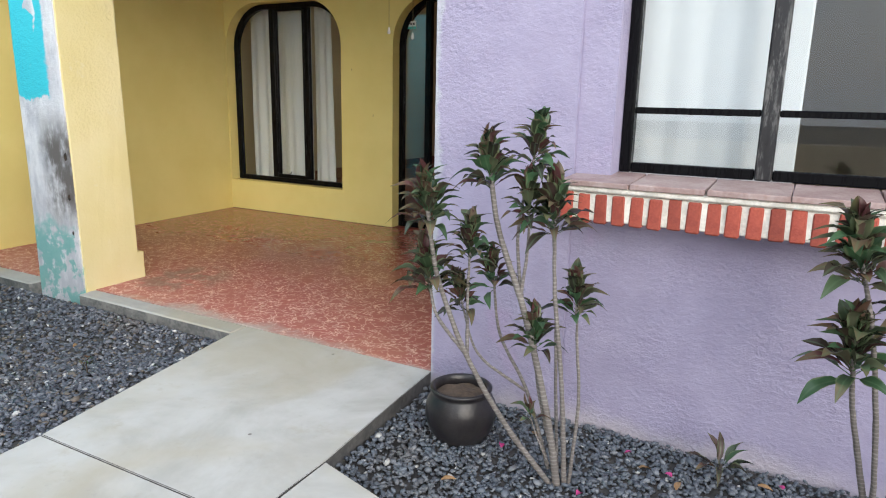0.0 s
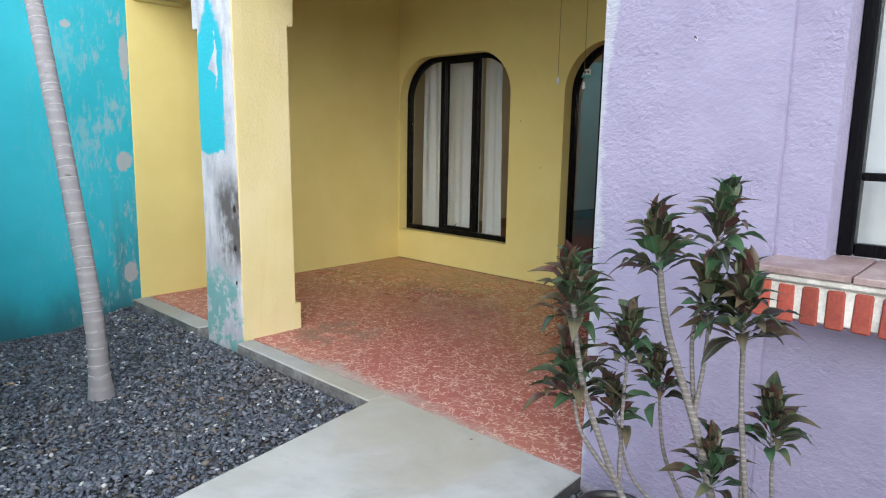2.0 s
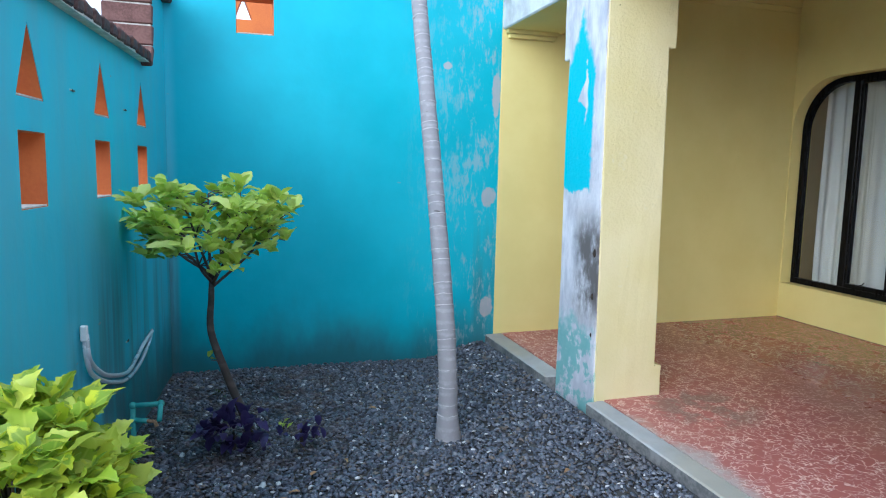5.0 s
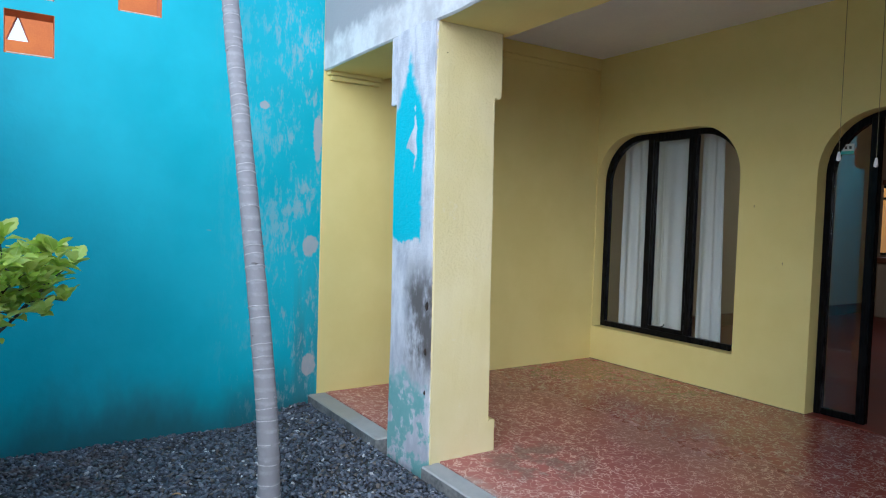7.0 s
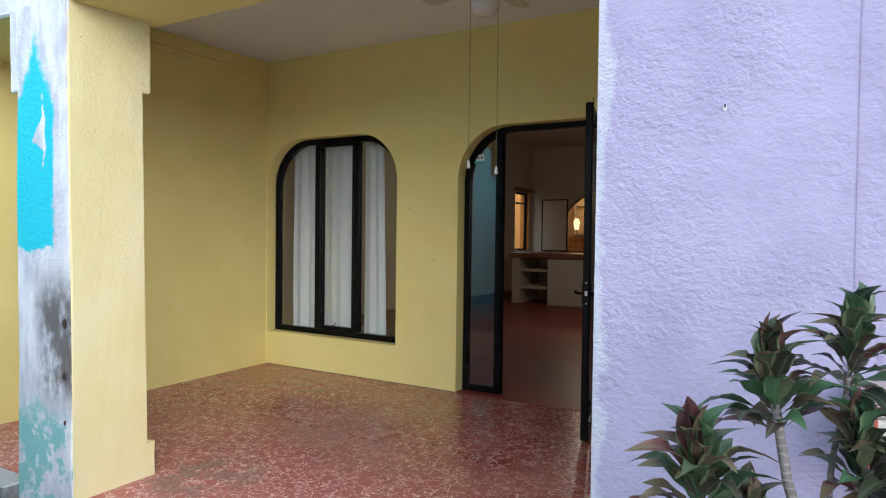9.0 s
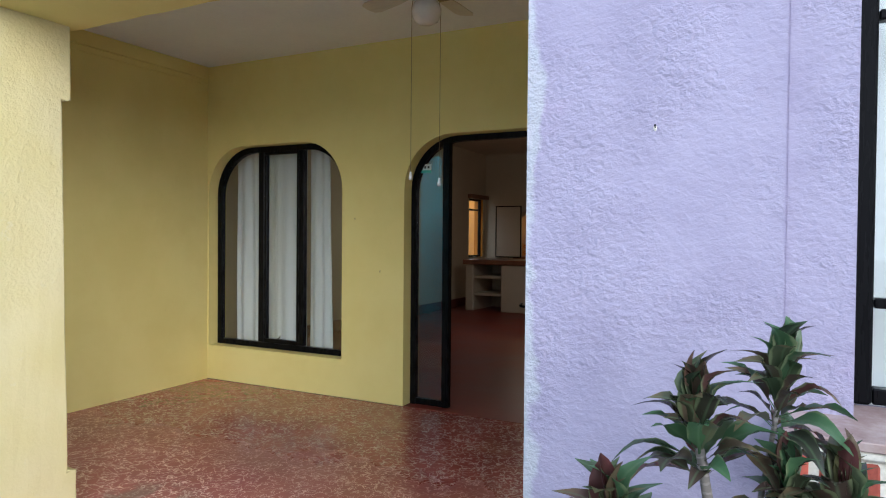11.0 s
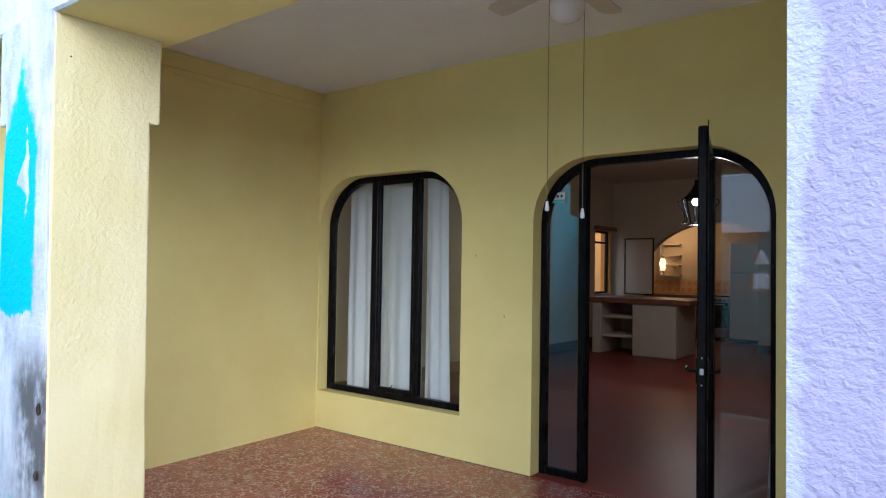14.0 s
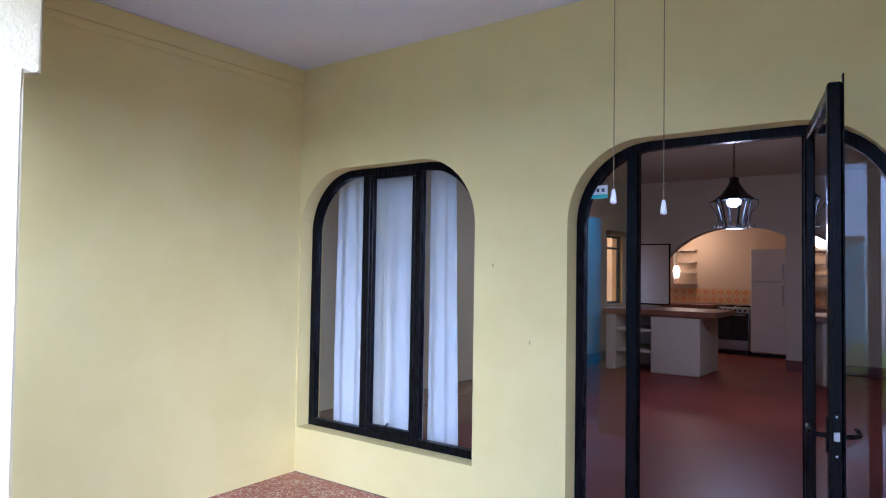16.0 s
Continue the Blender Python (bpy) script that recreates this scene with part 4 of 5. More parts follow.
for x0, x1 in ((-0.311, 0.144), (0.206, 0.799), (0.861, 1.574)):
    for z0, z1 in ((1.173, 1.212), (1.405, 1.43), (2.095, 2.12), (2.56, 2.60)):
        bar(win2, "rail", (x0, WY - 0.018, z0), (x1, WY + 0.022, z1), IRON, 0.004)
    for z0, z1 in ((1.21, 1.407), (1.428, 2.097), (2.118, 2.562)):
        pane(win2, square(x0 - 0.003, z0, x1 + 0.003, z1), WY + 0.002)
curtain("curtain", -0.42, 0.27, 2.76, 0.8, 2.75, 5, 0.004, "white curtain drawn across part of the bedroom window", 0.0, 6)
curtain("curtain", 0.74, 1.9, 2.78, 0.8, 2.75, 6, 0.010, "white curtain pushed to the side of the bedroom window", 0.0, 7)

# ---- the brick window sill ----
sill = tagged(new("window_sill_1"), "window sill of red painted bricks on edge with white joints", "window sill", "", "structure")
part("mortar_bed", boxes(((-0.485, 2.302, 1.008), (1.86, 2.475, 1.112)), bevel=0.004), MORTAR, sill, "white mortar behind the bricks")
part("mortar_cap", wobble(boxes(((-0.49, 2.288, 1.113), (1.86, 2.475, 1.136)), bevel=0.006), 9, 0.004), MORTAR, sill, "uneven white mortar line under the tiles")
bm = boxes(((-0.0235, -0.07, -0.055), (0.0235, 0.07, 0.055)), bevel=0.005)
wobble(bm, 30, 0.003)
brick_mesh = bpy.data.meshes.new("brick")
bm.to_mesh(brick_mesh)
bm.free()
brick_mesh.materials.append(BRICK_RED)
rng = random.Random(5)
x = -0.4765
while x < 1.84:
    share("brick", brick_mesh, sill, Matrix.Translation((x, 2.364 + rng.uniform(-0.004, 0.004), 1.056 + rng.uniform(-0.003, 0.003))) @ pose(0, 0, 0, 0, rng.uniform(-1.5, 1.5), rng.uniform(-2, 2)))
    x += 0.0657 + rng.uniform(-0.002, 0.002)
for i in range(9):
    x0 = -0.50 + 0.262 * i
    bm = boxes(((x0, 2.282, 1.137), (x0 + 0.257, 2.575, 1.158)), bevel=0.0025)
    for v in bm.verts:
        v.co.z += 0.045 * (v.co.y - 2.282)
    part("tile", wobble(bm, 8, 0.003, i), SILL_TILE, sill)

# ---- coping bricks on the garden wall ----
cope = tagged(new("coping_1"), "dark weathered brick coping along the stepped garden wall", "coping", "", "structure")
bm = wobble(boxes(((-0.058, -0.135, -0.028), (0.058, 0.135, 0.028)), bevel=0.008), 18, 0.008)
cope_mesh = bpy.data.meshes.new("brick")
bm.to_mesh(cope_mesh)
bm.free()
cope_mesh.materials.append(COPING)
cope_red = cope_mesh.copy()
cope_red.materials.clear()
cope_red.materials.append(COPING_RED)
x = -2.36
while x > -4.64:
    share("brick", cope_mesh, cope, Matrix.Translation((x, side_y(x) - 0.075 + rng.uniform(-0.006, 0.006), 2.136)) @ pose(0, 0, 0, rng.uniform(-2, 2), rng.uniform(-2, 2), rng.uniform(-2, 2)))
    x -= 0.126
for i, z in enumerate((2.135, 2.255, 2.375, 2.495, 2.60)):
    share("brick", cope_red, cope, Matrix.Translation((-4.725 - (0 if i else -0.03), side_y(-4.72) - 0.075, z + 0.01)) @ pose(0, 0, 0, 0, 88 - (26 if i == 0 else 0), 0))
x = -4.84
while x > -5.36:
    share("brick", cope_mesh, cope, Matrix.Translation((x, side_y(x) - 0.075 + rng.uniform(-0.006, 0.006), 2.632)) @ pose(0, 0, 0, rng.uniform(-2, 2), rng.uniform(-2, 2), rng.uniform(-2, 2)))
    x -= 0.126
part("mortar", sheet([(-4.66, 2.101), (-2.32, 2.101), (-2.32, 2.154), (-4.66, 2.154)], [], lambda u, v, w: (u, side_y(u) + 0.048 - w, v), 0.246), MORTAR, cope, "pale mortar between the coping bricks")
part("mortar", boxes(((-4.752, side_y(-4.72) - 0.20, 2.16), (-4.705, side_y(-4.72) + 0.05, 2.63))), MORTAR, cope, "pale mortar between the upright bricks")

# ---- ceiling fan ----
WHITE = surface("white_enamel", (0.62, 0.60, 0.56), (0.70, 0.68, 0.64), 9, 0.45, 0.05)
FAN_WOOD = surface("pale_fan_blade", (0.50, 0.46, 0.40), (0.58, 0.54, 0.47), 6, 0.5, 0.1, 50, 0.0, (1, 6, 1))
BRASS = surface("dull_brass", (0.20, 0.16, 0.10), (0.30, 0.24, 0.15), 20, 0.4, 0.1, 80, 0.8)
OPAL = surface("opal_glass", (0.72, 0.70, 0.74), (0.78, 0.76, 0.80), 4, 0.25, 0.0)
fan = thing("ceiling_fan", (-2.39, 4.115, 3.15), "white ceiling fan with five blades and a round glass lamp", "fan")
part("canopy", lathe(bmesh.new(), [(0, 0), (0.075, 0), (0.07, -0.03), (0.03, -0.045), (0.03, -0.06), (0, -0.06)], 28), WHITE, fan, "", True)
part("motor", lathe(bmesh.new(), [(0, -0.055), (0.09, -0.058), (0.115, -0.08), (0.115, -0.12), (0.09, -0.145), (0.05, -0.15), (0.05, -0.18), (0.062, -0.185), (0.062, -0.20), (0, -0.20)], 32), WHITE, fan, "", True)
part("lamp_globe", lathe(bmesh.new(), [(0.05, -0.20), (0.072, -0.215), (0.088, -0.25), (0.088, -0.28), (0.07, -0.32), (0.04, -0.338), (0, -0.342)], 32), OPAL, fan, "round opal glass lamp shade", True)
for i in range(5):
    a = radians(18 + 72 * i)
    turn = Matrix.Rotation(a, 4, "Z")
    outline = [(0.17, -0.045), (0.30, -0.062), (0.50, -0.068), (0.545, -0.05), (0.555, 0), (0.545, 0.05), (0.50, 0.068), (0.30, 0.062), (0.17, 0.045)]
    blade = sheet(outline, [], lambda u, v, w: (u, v, -0.118 + 0.16 * v - w), 0.006)
    bmesh.ops.transform(blade, matrix=turn, verts=blade.verts)
    b = part("blade", blade, FAN_WOOD, fan)
    arm = boxes(((0.09, -0.012, -0.128), (0.20, 0.012, -0.118)), ((0.18, -0.035, -0.131), (0.235, 0.035, -0.125)), bevel=0.003)
    bmesh.ops.transform(arm, matrix=turn, verts=arm.verts)
    part("blade_arm", arm, BRASS, b, "brass blade bracket")
for dx, dy, z in ((-0.06, -0.065, 1.914), (0.06, 0.066, 1.885)):
    bm = bmesh.new()
    top = -0.19
    tube(bm, [(dx * 0.9, dy * 0.9, top), (dx, dy, top - 0.06), (dx, dy, z + 0.03 - 3.15)], 0.0017, 6)
    cord = part("pull_cord", bm, BRASS, fan, "thin beaded pull cord")
    part("knob", lathe(bmesh.new(), [(0, z + 0.035 - 3.15), (0.006, z + 0.03 - 3.15), (0.011, z - 3.15), (0.011, z - 0.012 - 3.15), (0, z - 0.018 - 3.15)], 12, (dx, dy)), OPAL, cord, "white drop-shaped pull", True)

# ---- lantern in the room ----
LANTERN_IRON = surface("matt_black_iron", (0.010, 0.010, 0.010), (0.02, 0.018, 0.016), 20, 0.5, 0.2)
lan = thing("hanging_lantern", (-3.38, 9.63, 2.185), "black wrought iron lantern with a lit bulb, hung on a chain", "lantern")
part("hood", lathe(bmesh.new(), [(0.0, 0.565), (0.045, 0.56), (0.05, 0.51), (0.07, 0.47), (0.13, 0.385), (0.215, 0.32), (0.215, 0.308), (0.12, 0.33), (0.0, 0.33)], 6), LANTERN_IRON, lan)
part("base", lathe(bmesh.new(), [(0.0, 0.0), (0.115, 0.0), (0.118, 0.02), (0.10, 0.025), (0.0, 0.02)], 6), LANTERN_IRON, lan)
for i in range(6):
    a = radians(60 * i)
    c, s = math.cos(a), math.sin(a)
    bm = bmesh.new()
    tube(bm, [(0.108 * c, 0.108 * s, 0.015), (0.185 * c, 0.185 * s, 0.315)], 0.009, 6)
    bar_ob = part("bar", bm, LANTERN_IRON, lan)
    bm = bmesh.new()
    tube(bm, bent([(0.20 * c, 0.20 * s, 0.315), (0.245 * c, 0.245 * s, 0.30), (0.235 * c, 0.235 * s, 0.26), (0.19 * c, 0.19 * s, 0.20), (0.16 * c, 0.16 * s, 0.11), (0.165 * c, 0.165 * s, 0.03), (0.20 * c, 0.20 * s, 0.012), (0.205 * c, 0.205 * s, 0.045)], 5), 0.006, 6)
    part("scroll", bm, LANTERN_IRON, bar_ob, "curled iron scroll")
part("bulb", lathe(bmesh.new(), [(0, 0.350), (0.022, 0.345), (0.065, 0.315), (0.074, 0.285), (0.06, 0.255), (0.03, 0.242), (0, 0.240)], 20), glow("cool_bulb", (0.92, 0.97, 1.0), 26.0), lan, "lit white bulb", True)
bm = bmesh.new()
for i in range(13):
    z = 0.575 + 0.042 * i
    loop = [(0.011 * math.cos(k * 0.785) if i % 2 else 0, 0 if i % 2 else 0.011 * math.cos(k * 0.785), z + 0.026 * math.sin(k * 0.785)) for k in range(9)]
    tube(bm, loop, 0.0035, 5, False)
part("chain", bm, LANTERN_IRON, lan)
lamp = new("lantern_light", bpy.data.lights.new("lantern_light", "POINT"))
lamp.data.energy, lamp.data.color, lamp.data.shadow_soft_size = 19, (1.0, 0.82, 0.62), 0.08
lamp.location = (-3.38, 9.63, 2.12)

# ---- the kitchen ----
WOOD = surface("brown_worktop", (0.16, 0.062, 0.030), (0.25, 0.10, 0.05), 5, 0.4, 0.15, 40, 0.0, (1, 5, 1))
ISLAND = surface("cream_plaster", (0.50, 0.43, 0.33), (0.56, 0.48, 0.37), 2, 0.8, 0.15)
island = thing("kitchen_island", (-5.0, 12.4, FLOOR_Z), "cream plastered kitchen island with open shelves", "kitchen island")
part("block", boxes(((-0.09, -0.51, 0.0), (0.63, 0.50, 0.86)), bevel=0.015), ISLAND, island)
part("leg", boxes(((-0.80, -0.51, 0.0), (-0.64, 0.50, 0.86)), bevel=0.015), ISLAND, island)
part("back_panel", boxes(((-0.64, 0.40, 0.0), (-0.09, 0.48, 0.86))), ISLAND, island)
for z in (0.28, 0.60):
    part("shelf", boxes(((-0.64, -0.45, z), (-0.09, 0.40, z + 0.05)), bevel=0.006), ISLAND, island)
top = thing("worktop", (-5.0, 12.4, FLOOR_Z + 0.862), "thick brown worktop on the kitchen island", "worktop")
part("slab", boxes(((-0.84, -0.56, 0.0), (0.86, 0.55, 0.085)), bevel=0.012), WOOD, top)

counter = thing("kitchen_counter", (-5.6, 15.62, FLOOR_Z), "brown tiled kitchen counter along the wall", "counter")
part("body", boxes(((-0.598, -0.28, 0.0), (0.52, 0.32, 0.84))), ISLAND, counter)
part("worktop", boxes(((-0.598, -0.32, 0.842), (0.54, 0.325, 0.92)), bevel=0.01), WOOD, counter, "brown worktop")

BLACK = surface("black_enamel", (0.008, 0.008, 0.009), (0.015, 0.015, 0.016), 10, 0.2, 0.0)
stove = thing("stove", (-4.73, 15.62, FLOOR_Z), "stainless gas stove with a black oven door", "stove")
part("body", boxes(((-0.29, -0.27, 0.08), (0.29, 0.31, 0.88)), bevel=0.008), STEEL, stove)
part("plinth", boxes(((-0.27, -0.25, 0.0), (0.27, 0.30, 0.08))), BLACK, stove)
oven = part("oven_door", boxes(((-0.275, -0.30, 0.27), (0.275, -0.271, 0.78)), bevel=0.008), BLACK, stove, "black glass oven door")
part("handle", boxes(((-0.23, -0.335, 0.735), (0.23, -0.315, 0.755)), bevel=0.006), STEEL, oven, "steel handle")
part("drawer", boxes(((-0.275, -0.295, 0.09), (0.275, -0.271, 0.255)), bevel=0.006), STEEL, stove)
for i in range(6):
    bm = bmesh.new()
    tube(bm, [(-0.22 + 0.088 * i, -0.272, 0.83), (-0.22 + 0.088 * i, -0.31, 0.83)], 0.02, 12)
    part("knob", bm, BLACK, stove, "black control knob")
for x in (-0.14, 0.14):
    for y in (-0.1, 0.15):
        grate = boxes(((x - 0.11, y - 0.006, 0.885), (x + 0.11, y + 0.006, 0.91)), ((x - 0.006, y - 0.1, 0.885), (x + 0.006, y + 0.1, 0.91)), bevel=0.002)
        part("burner_grate", grate, BLACK, stove, "black iron grate")

FRIDGE = surface("cream_enamel", (0.60, 0.55, 0.48), (0.66, 0.60, 0.52), 3, 0.35, 0.03)
fr = thing("refrigerator", (-4.10, 15.58, FLOOR_Z), "tall cream refrigerator with freezer on top", "refrigerator")
part("body", boxes(((-0.30, -0.27, 0.06), (0.30, 0.34, 1.98)), bevel=0.012), FRIDGE, fr)
part("plinth", boxes(((-0.28, -0.24, 0.0), (0.28, 0.32, 0.06))), BLACK, fr, "black plinth")
for z0, z1, h0, h1 in ((0.08, 1.365, 0.95, 1.33), (1.38, 1.975, 1.42, 1.70)):
    d = part("door", boxes(((-0.30, -0.335, z0), (0.30, -0.273, z1)), bevel=0.015), FRIDGE, fr)
    part("handle", boxes(((0.235, -0.375, h0), (0.262, -0.335, h1)), bevel=0.008), STEEL, d, "pale grip handle")
for i in range(7):
    part("magnet", boxes(((0.301, -0.18 + 0.02 * (i % 2), 0.75 + 0.17 * i), (0.304, -0.14 + 0.02 * (i % 2), 0.80 + 0.17 * i))), STICK, fr, "small pale magnet")


def tile_orange():
    m = Tree("orange_diamond_tile", 0.25)
    x, y, z = m.axes()
    d = m.math("ADD", m.math("ABSOLUTE", x), m.math("ABSOLUTE", z))
    colour = m.mix(m.ramp(d, 0.048, 0.055, 1, 0), (0.62, 0.40, 0.18), (0.55, 0.17, 0.04))
    colour = m.mix(m.ramp(d, 0.018, 0.024, 1, 0), colour, (0.66, 0.46, 0.22))
    return m.done(colour)


splash = tagged(new("backsplash_1"), "orange and cream diamond tiles behind the kitchen counter", "tiles", "", "structure")
bm = boxes(((-0.0715, -0.006, -0.0715), (0.0715, 0.006, 0.0715)), bevel=0.002)
tile_mesh = bpy.data.meshes.new("tile")
bm.to_mesh(tile_mesh)
bm.free()
tile_mesh.materials.append(tile_orange())
for i in range(14):
    for k in range(2):
        share("tile", tile_mesh, splash, Matrix.Translation((-6.12 + 0.147 * i, 15.94, 1.205 + 0.147 * k)))
shelf = thing("wall_shelf", (-5.72, 15.86, 1.50), "small cream wall shelf lit by a lamp beneath the arch", "shelf")
part("side", boxes(((-0.27, -0.09, 0.0), (-0.245, 0.09, 0.72))), ISLAND, shelf)
for z in (0.0, 0.22, 0.44, 0.68):
    part("board", boxes(((-0.244, -0.09, z), (0.16, 0.09, z + 0.025))), ISLAND, shelf)
sconce = thing("wall_lamp", (-5.93, 15.80, 1.62), "small lit wall lamp with a tilted cream shade", "lamp")
part("shade", lathe(bmesh.new(), [(0.05, 0.0), (0.075, 0.16), (0.045, 0.26), (0.035, 0.26), (0.06, 0.16), (0.04, 0.0)], 16), glow("warm_shade", (1.0, 0.66, 0.30), 1.2), sconce, "glowing cream shade", True)
part("bracket", boxes(((-0.015, 0.05, 0.1), (0.015, 0.149, 0.13))), BLACK, sconce)
warm = new("kitchen_light", bpy.data.lights.new("kitchen_light", "POINT"))
warm.data.energy, warm.data.color, warm.data.shadow_soft_size = 9, (1.0, 0.63, 0.28), 0.15
warm.location = (-5.55, 15.3, 2.35)

win3 = tagged(new("window_3"), "small iron window with a warm orange wall outside", "window", "", "structure")
for lo, hi in (((12.872, 1.162), (12.92, 2.358)), ((13.53, 1.162), (13.578, 2.358)), ((12.921, 1.162), (13.529, 1.20)), ((12.921, 2.32), (13.529, 2.358)), ((12.921, 2.12), (13.529, 2.155))):
    bar(win3, "frame", (-6.30, lo[0], lo[1]), (-6.25, hi[0], hi[1]), IRON, 0.004)
struct("trim", boxes(((-6.195, 12.80, 2.362), (-6.10, 13.66, 2.44)), bevel=0.006), WOOD, "brown wooden lintel over the small window", "lintel")
# thin orange facing over the far jamb, in two pieces around the frame
struct("trim", boxes(((-6.398, 13.572, 1.163), (-6.302, 13.579, 2.357)), ((-6.248, 13.572, 1.163), (-6.203, 13.579, 2.357))), AMBER, "orange jamb of the small window", "jamb")
struct("wall_outside", boxes(((-8.6, 11.0, 0.0), (-8.4, 23.0, 2.7))), AMBER, "orange wall outside the small window", "wall")
leaf2 = thing("window_leaf", (-5.64, 13.66, 1.15), "black framed window leaf standing open against the wall", "window leaf")
for lo, hi in (((-0.30, 0.0), (-0.28, 1.08)), ((0.25, 0.0), (0.275, 1.08)), ((-0.279, 0.0), (0.249, 0.022)), ((-0.279, 1.058), (0.249, 1.08))):
    part("frame", boxes(((lo[0], -0.012, lo[1]), (hi[0], 0.012, hi[1])), bevel=0.003), IRON, leaf2)
part("panel", boxes(((-0.279, -0.002, 0.02), (0.249, 0.004, 1.06))), BEIGE, leaf2, "pale panel")

# ---- plants and pots ----
def leaf_mesh(name, length, width, droop, fold, material, steps=6, tip=1.4, wave=0.0, teeth=0.0, stalk=0.0, curl=0.0):
    """A leaf along +x with a folded rib, arching down by droop."""
    bm = bmesh.new()
    rows = []
    for i in range(steps + 1):
        u = i / steps
        half = width / 2 * (math.sin(math.pi * min(1, u ** (1 / tip) * 0.97 + 0.03))) ** 0.8 if i < steps else 0.0005
        if stalk:
            blade = max(0.0, (u - stalk) / (1 - stalk))
            half = width / 2 * max(0.13 * (1 - u), math.sin(math.pi * blade ** 0.85) ** 0.75 if 0 < blade < 1 else 0)
        half *= 1 + teeth * (-1) ** i
        half = max(half, 0.004 if i == 0 else 0.0005)
        x = length * (u - 0.12 * droop * u * u)
        z = length * (0.22 * u - droop * u * u * 0.55 - curl * max(0.0, u - 0.62) ** 2 * 2.2)
        sway = wave * half * math.sin(u * 9)
        rows.append([bm.verts.new((x, -half, z + fold * half + sway)), bm.verts.new((x, 0, z)), bm.verts.new((x, half, z + fold * half - sway))])
    for a, b in zip(rows, rows[1:]):
        bm.faces.new([a[0], b[0], b[1], a[1]])
        bm.faces.new([a[1], b[1], b[2], a[2]])
    mesh = bpy.data.meshes.new(name)
    bm.to_mesh(mesh)
    bm.free()
    mesh.materials.append(material)
    mesh.shade_smooth()
    return mesh


TI = foliage("ti_leaf", [(0.030, 0.045, 0.030), (0.062, 0.034, 0.032), (0.055, 0.115, 0.055), (0.085, 0.175, 0.085), (0.105, 0.038, 0.042), (0.060, 0.105, 0.055), (0.13, 0.048, 0.046), (0.13, 0.21, 0.11)], 0.26, None, (0.20, 0.25, 0.13))
TI_YOUNG = foliage("young_ti_leaf", [(0.105, 0.032, 0.034), (0.07, 0.03, 0.03), (0.10, 0.13, 0.05), (0.12, 0.06, 0.05)], 0.35)
TI_STEM = bark("ringed_grey_stem", (0.14, 0.125, 0.115), (0.30, 0.28, 0.265), 420, 0.20)
VARIEGATED = foliage("variegated_lime_leaf", [(0.44, 0.56, 0.02), (0.68, 0.72, 0.03), (0.80, 0.82, 0.10), (0.36, 0.52, 0.03), (0.78, 0.82, 0.14)], 0.42, (0.12, 0.30, 0.05))
LIME = foliage("lime_leaf", [(0.52, 0.68, 0.07), (0.66, 0.78, 0.12), (0.76, 0.84, 0.20), (0.30, 0.46, 0.04), (0.60, 0.74, 0.10), (0.78, 0.85, 0.28)], 0.42)
GREEN_BARK = bark("brown_bark", (0.055, 0.045, 0.038), (0.13, 0.105, 0.085), 60, 0.15)
PALM_BARK = bark("ringed_palm_bark", (0.27, 0.26, 0.27), (0.44, 0.43, 0.445), 95, 0.12, True)

ti_leaves = [leaf_mesh("leaf", 0.106 + 0.006 * i, 0.036 + 0.003 * (i % 3), 0.08 + 0.12 * i, 0.52 - 0.05 * i, TI, 9, 0.90, 0.25 + 0.2 * (i % 2), 0.0, 0.22, 0.5 + 0.35 * (i % 3)) for i in range(5)]
ti_young = [leaf_mesh("leaf", 0.088 + 0.008 * i, 0.027, 0.06, 0.7, TI_YOUNG, 8, 0.92, 0, 0, 0.15, 0.2) for i in range(3)]


def ti_head(stem, place, count, size, rng, axis=(0, 0, 1)):
    """A tuft of leaves: upright and red in the middle, arching out below."""
    lean = Vector((0, 0, 1)).rotation_difference(Vector(axis).normalized()).to_matrix().to_4x4()
    count = int(count * 1.55)
    for i in range(count):
        u = i / (count - 1)
        elev = 80 - 66 * u ** 1.2 + rng.uniform(-15, 15)
        turn = 137.5 * i + rng.uniform(-16, 16)
        mesh = ti_young[i % 3] if i < max(2, count * 0.10) else ti_leaves[min(4, int(u * 4 + rng.uniform(0, 1.2)))]
        s = 1.0 * size * rng.uniform(0.72, 1.15)
        share("leaf", mesh, stem, Matrix.Translation(place) @ lean @ Matrix.Translation((0, 0, 0.06 * size - 0.11 * u * size)) @ Matrix.Rotation(radians(turn), 4, "Z") @ Matrix.Rotation(radians(-elev), 4, "Y") @ Matrix.Rotation(radians(rng.uniform(-25, 25)), 4, "X") @ Matrix.Diagonal((s, s, s, 1)))


def ti_plant(place, stems, label, seed):
    """stems: (points of the stem, its foot's radius, number of leaves, size of the tuft)."""
    rng = random.Random(seed)
    plant = thing("ti_plant", place, label, "plant", "ti plants by the purple wall")
    for points, radius, count, size in stems:
        line = bent([Vector(p) - Vector(place) for p in points], 7)
        bm = bmesh.new()
        tube(bm, line, [0.55 * radius * (1 - 0.40 * i / (len(line) - 1)) for i in range(len(line))], 9)
        stem = part("stem", wobble(bm, 30, 0.002), TI_STEM, plant, "", True)
        if count:
            ti_head(stem, line[-1], count, size, rng, (line[-1] - line[-3]) + Vector((0, 0, 0.03)))
    return plant


G = 0.09
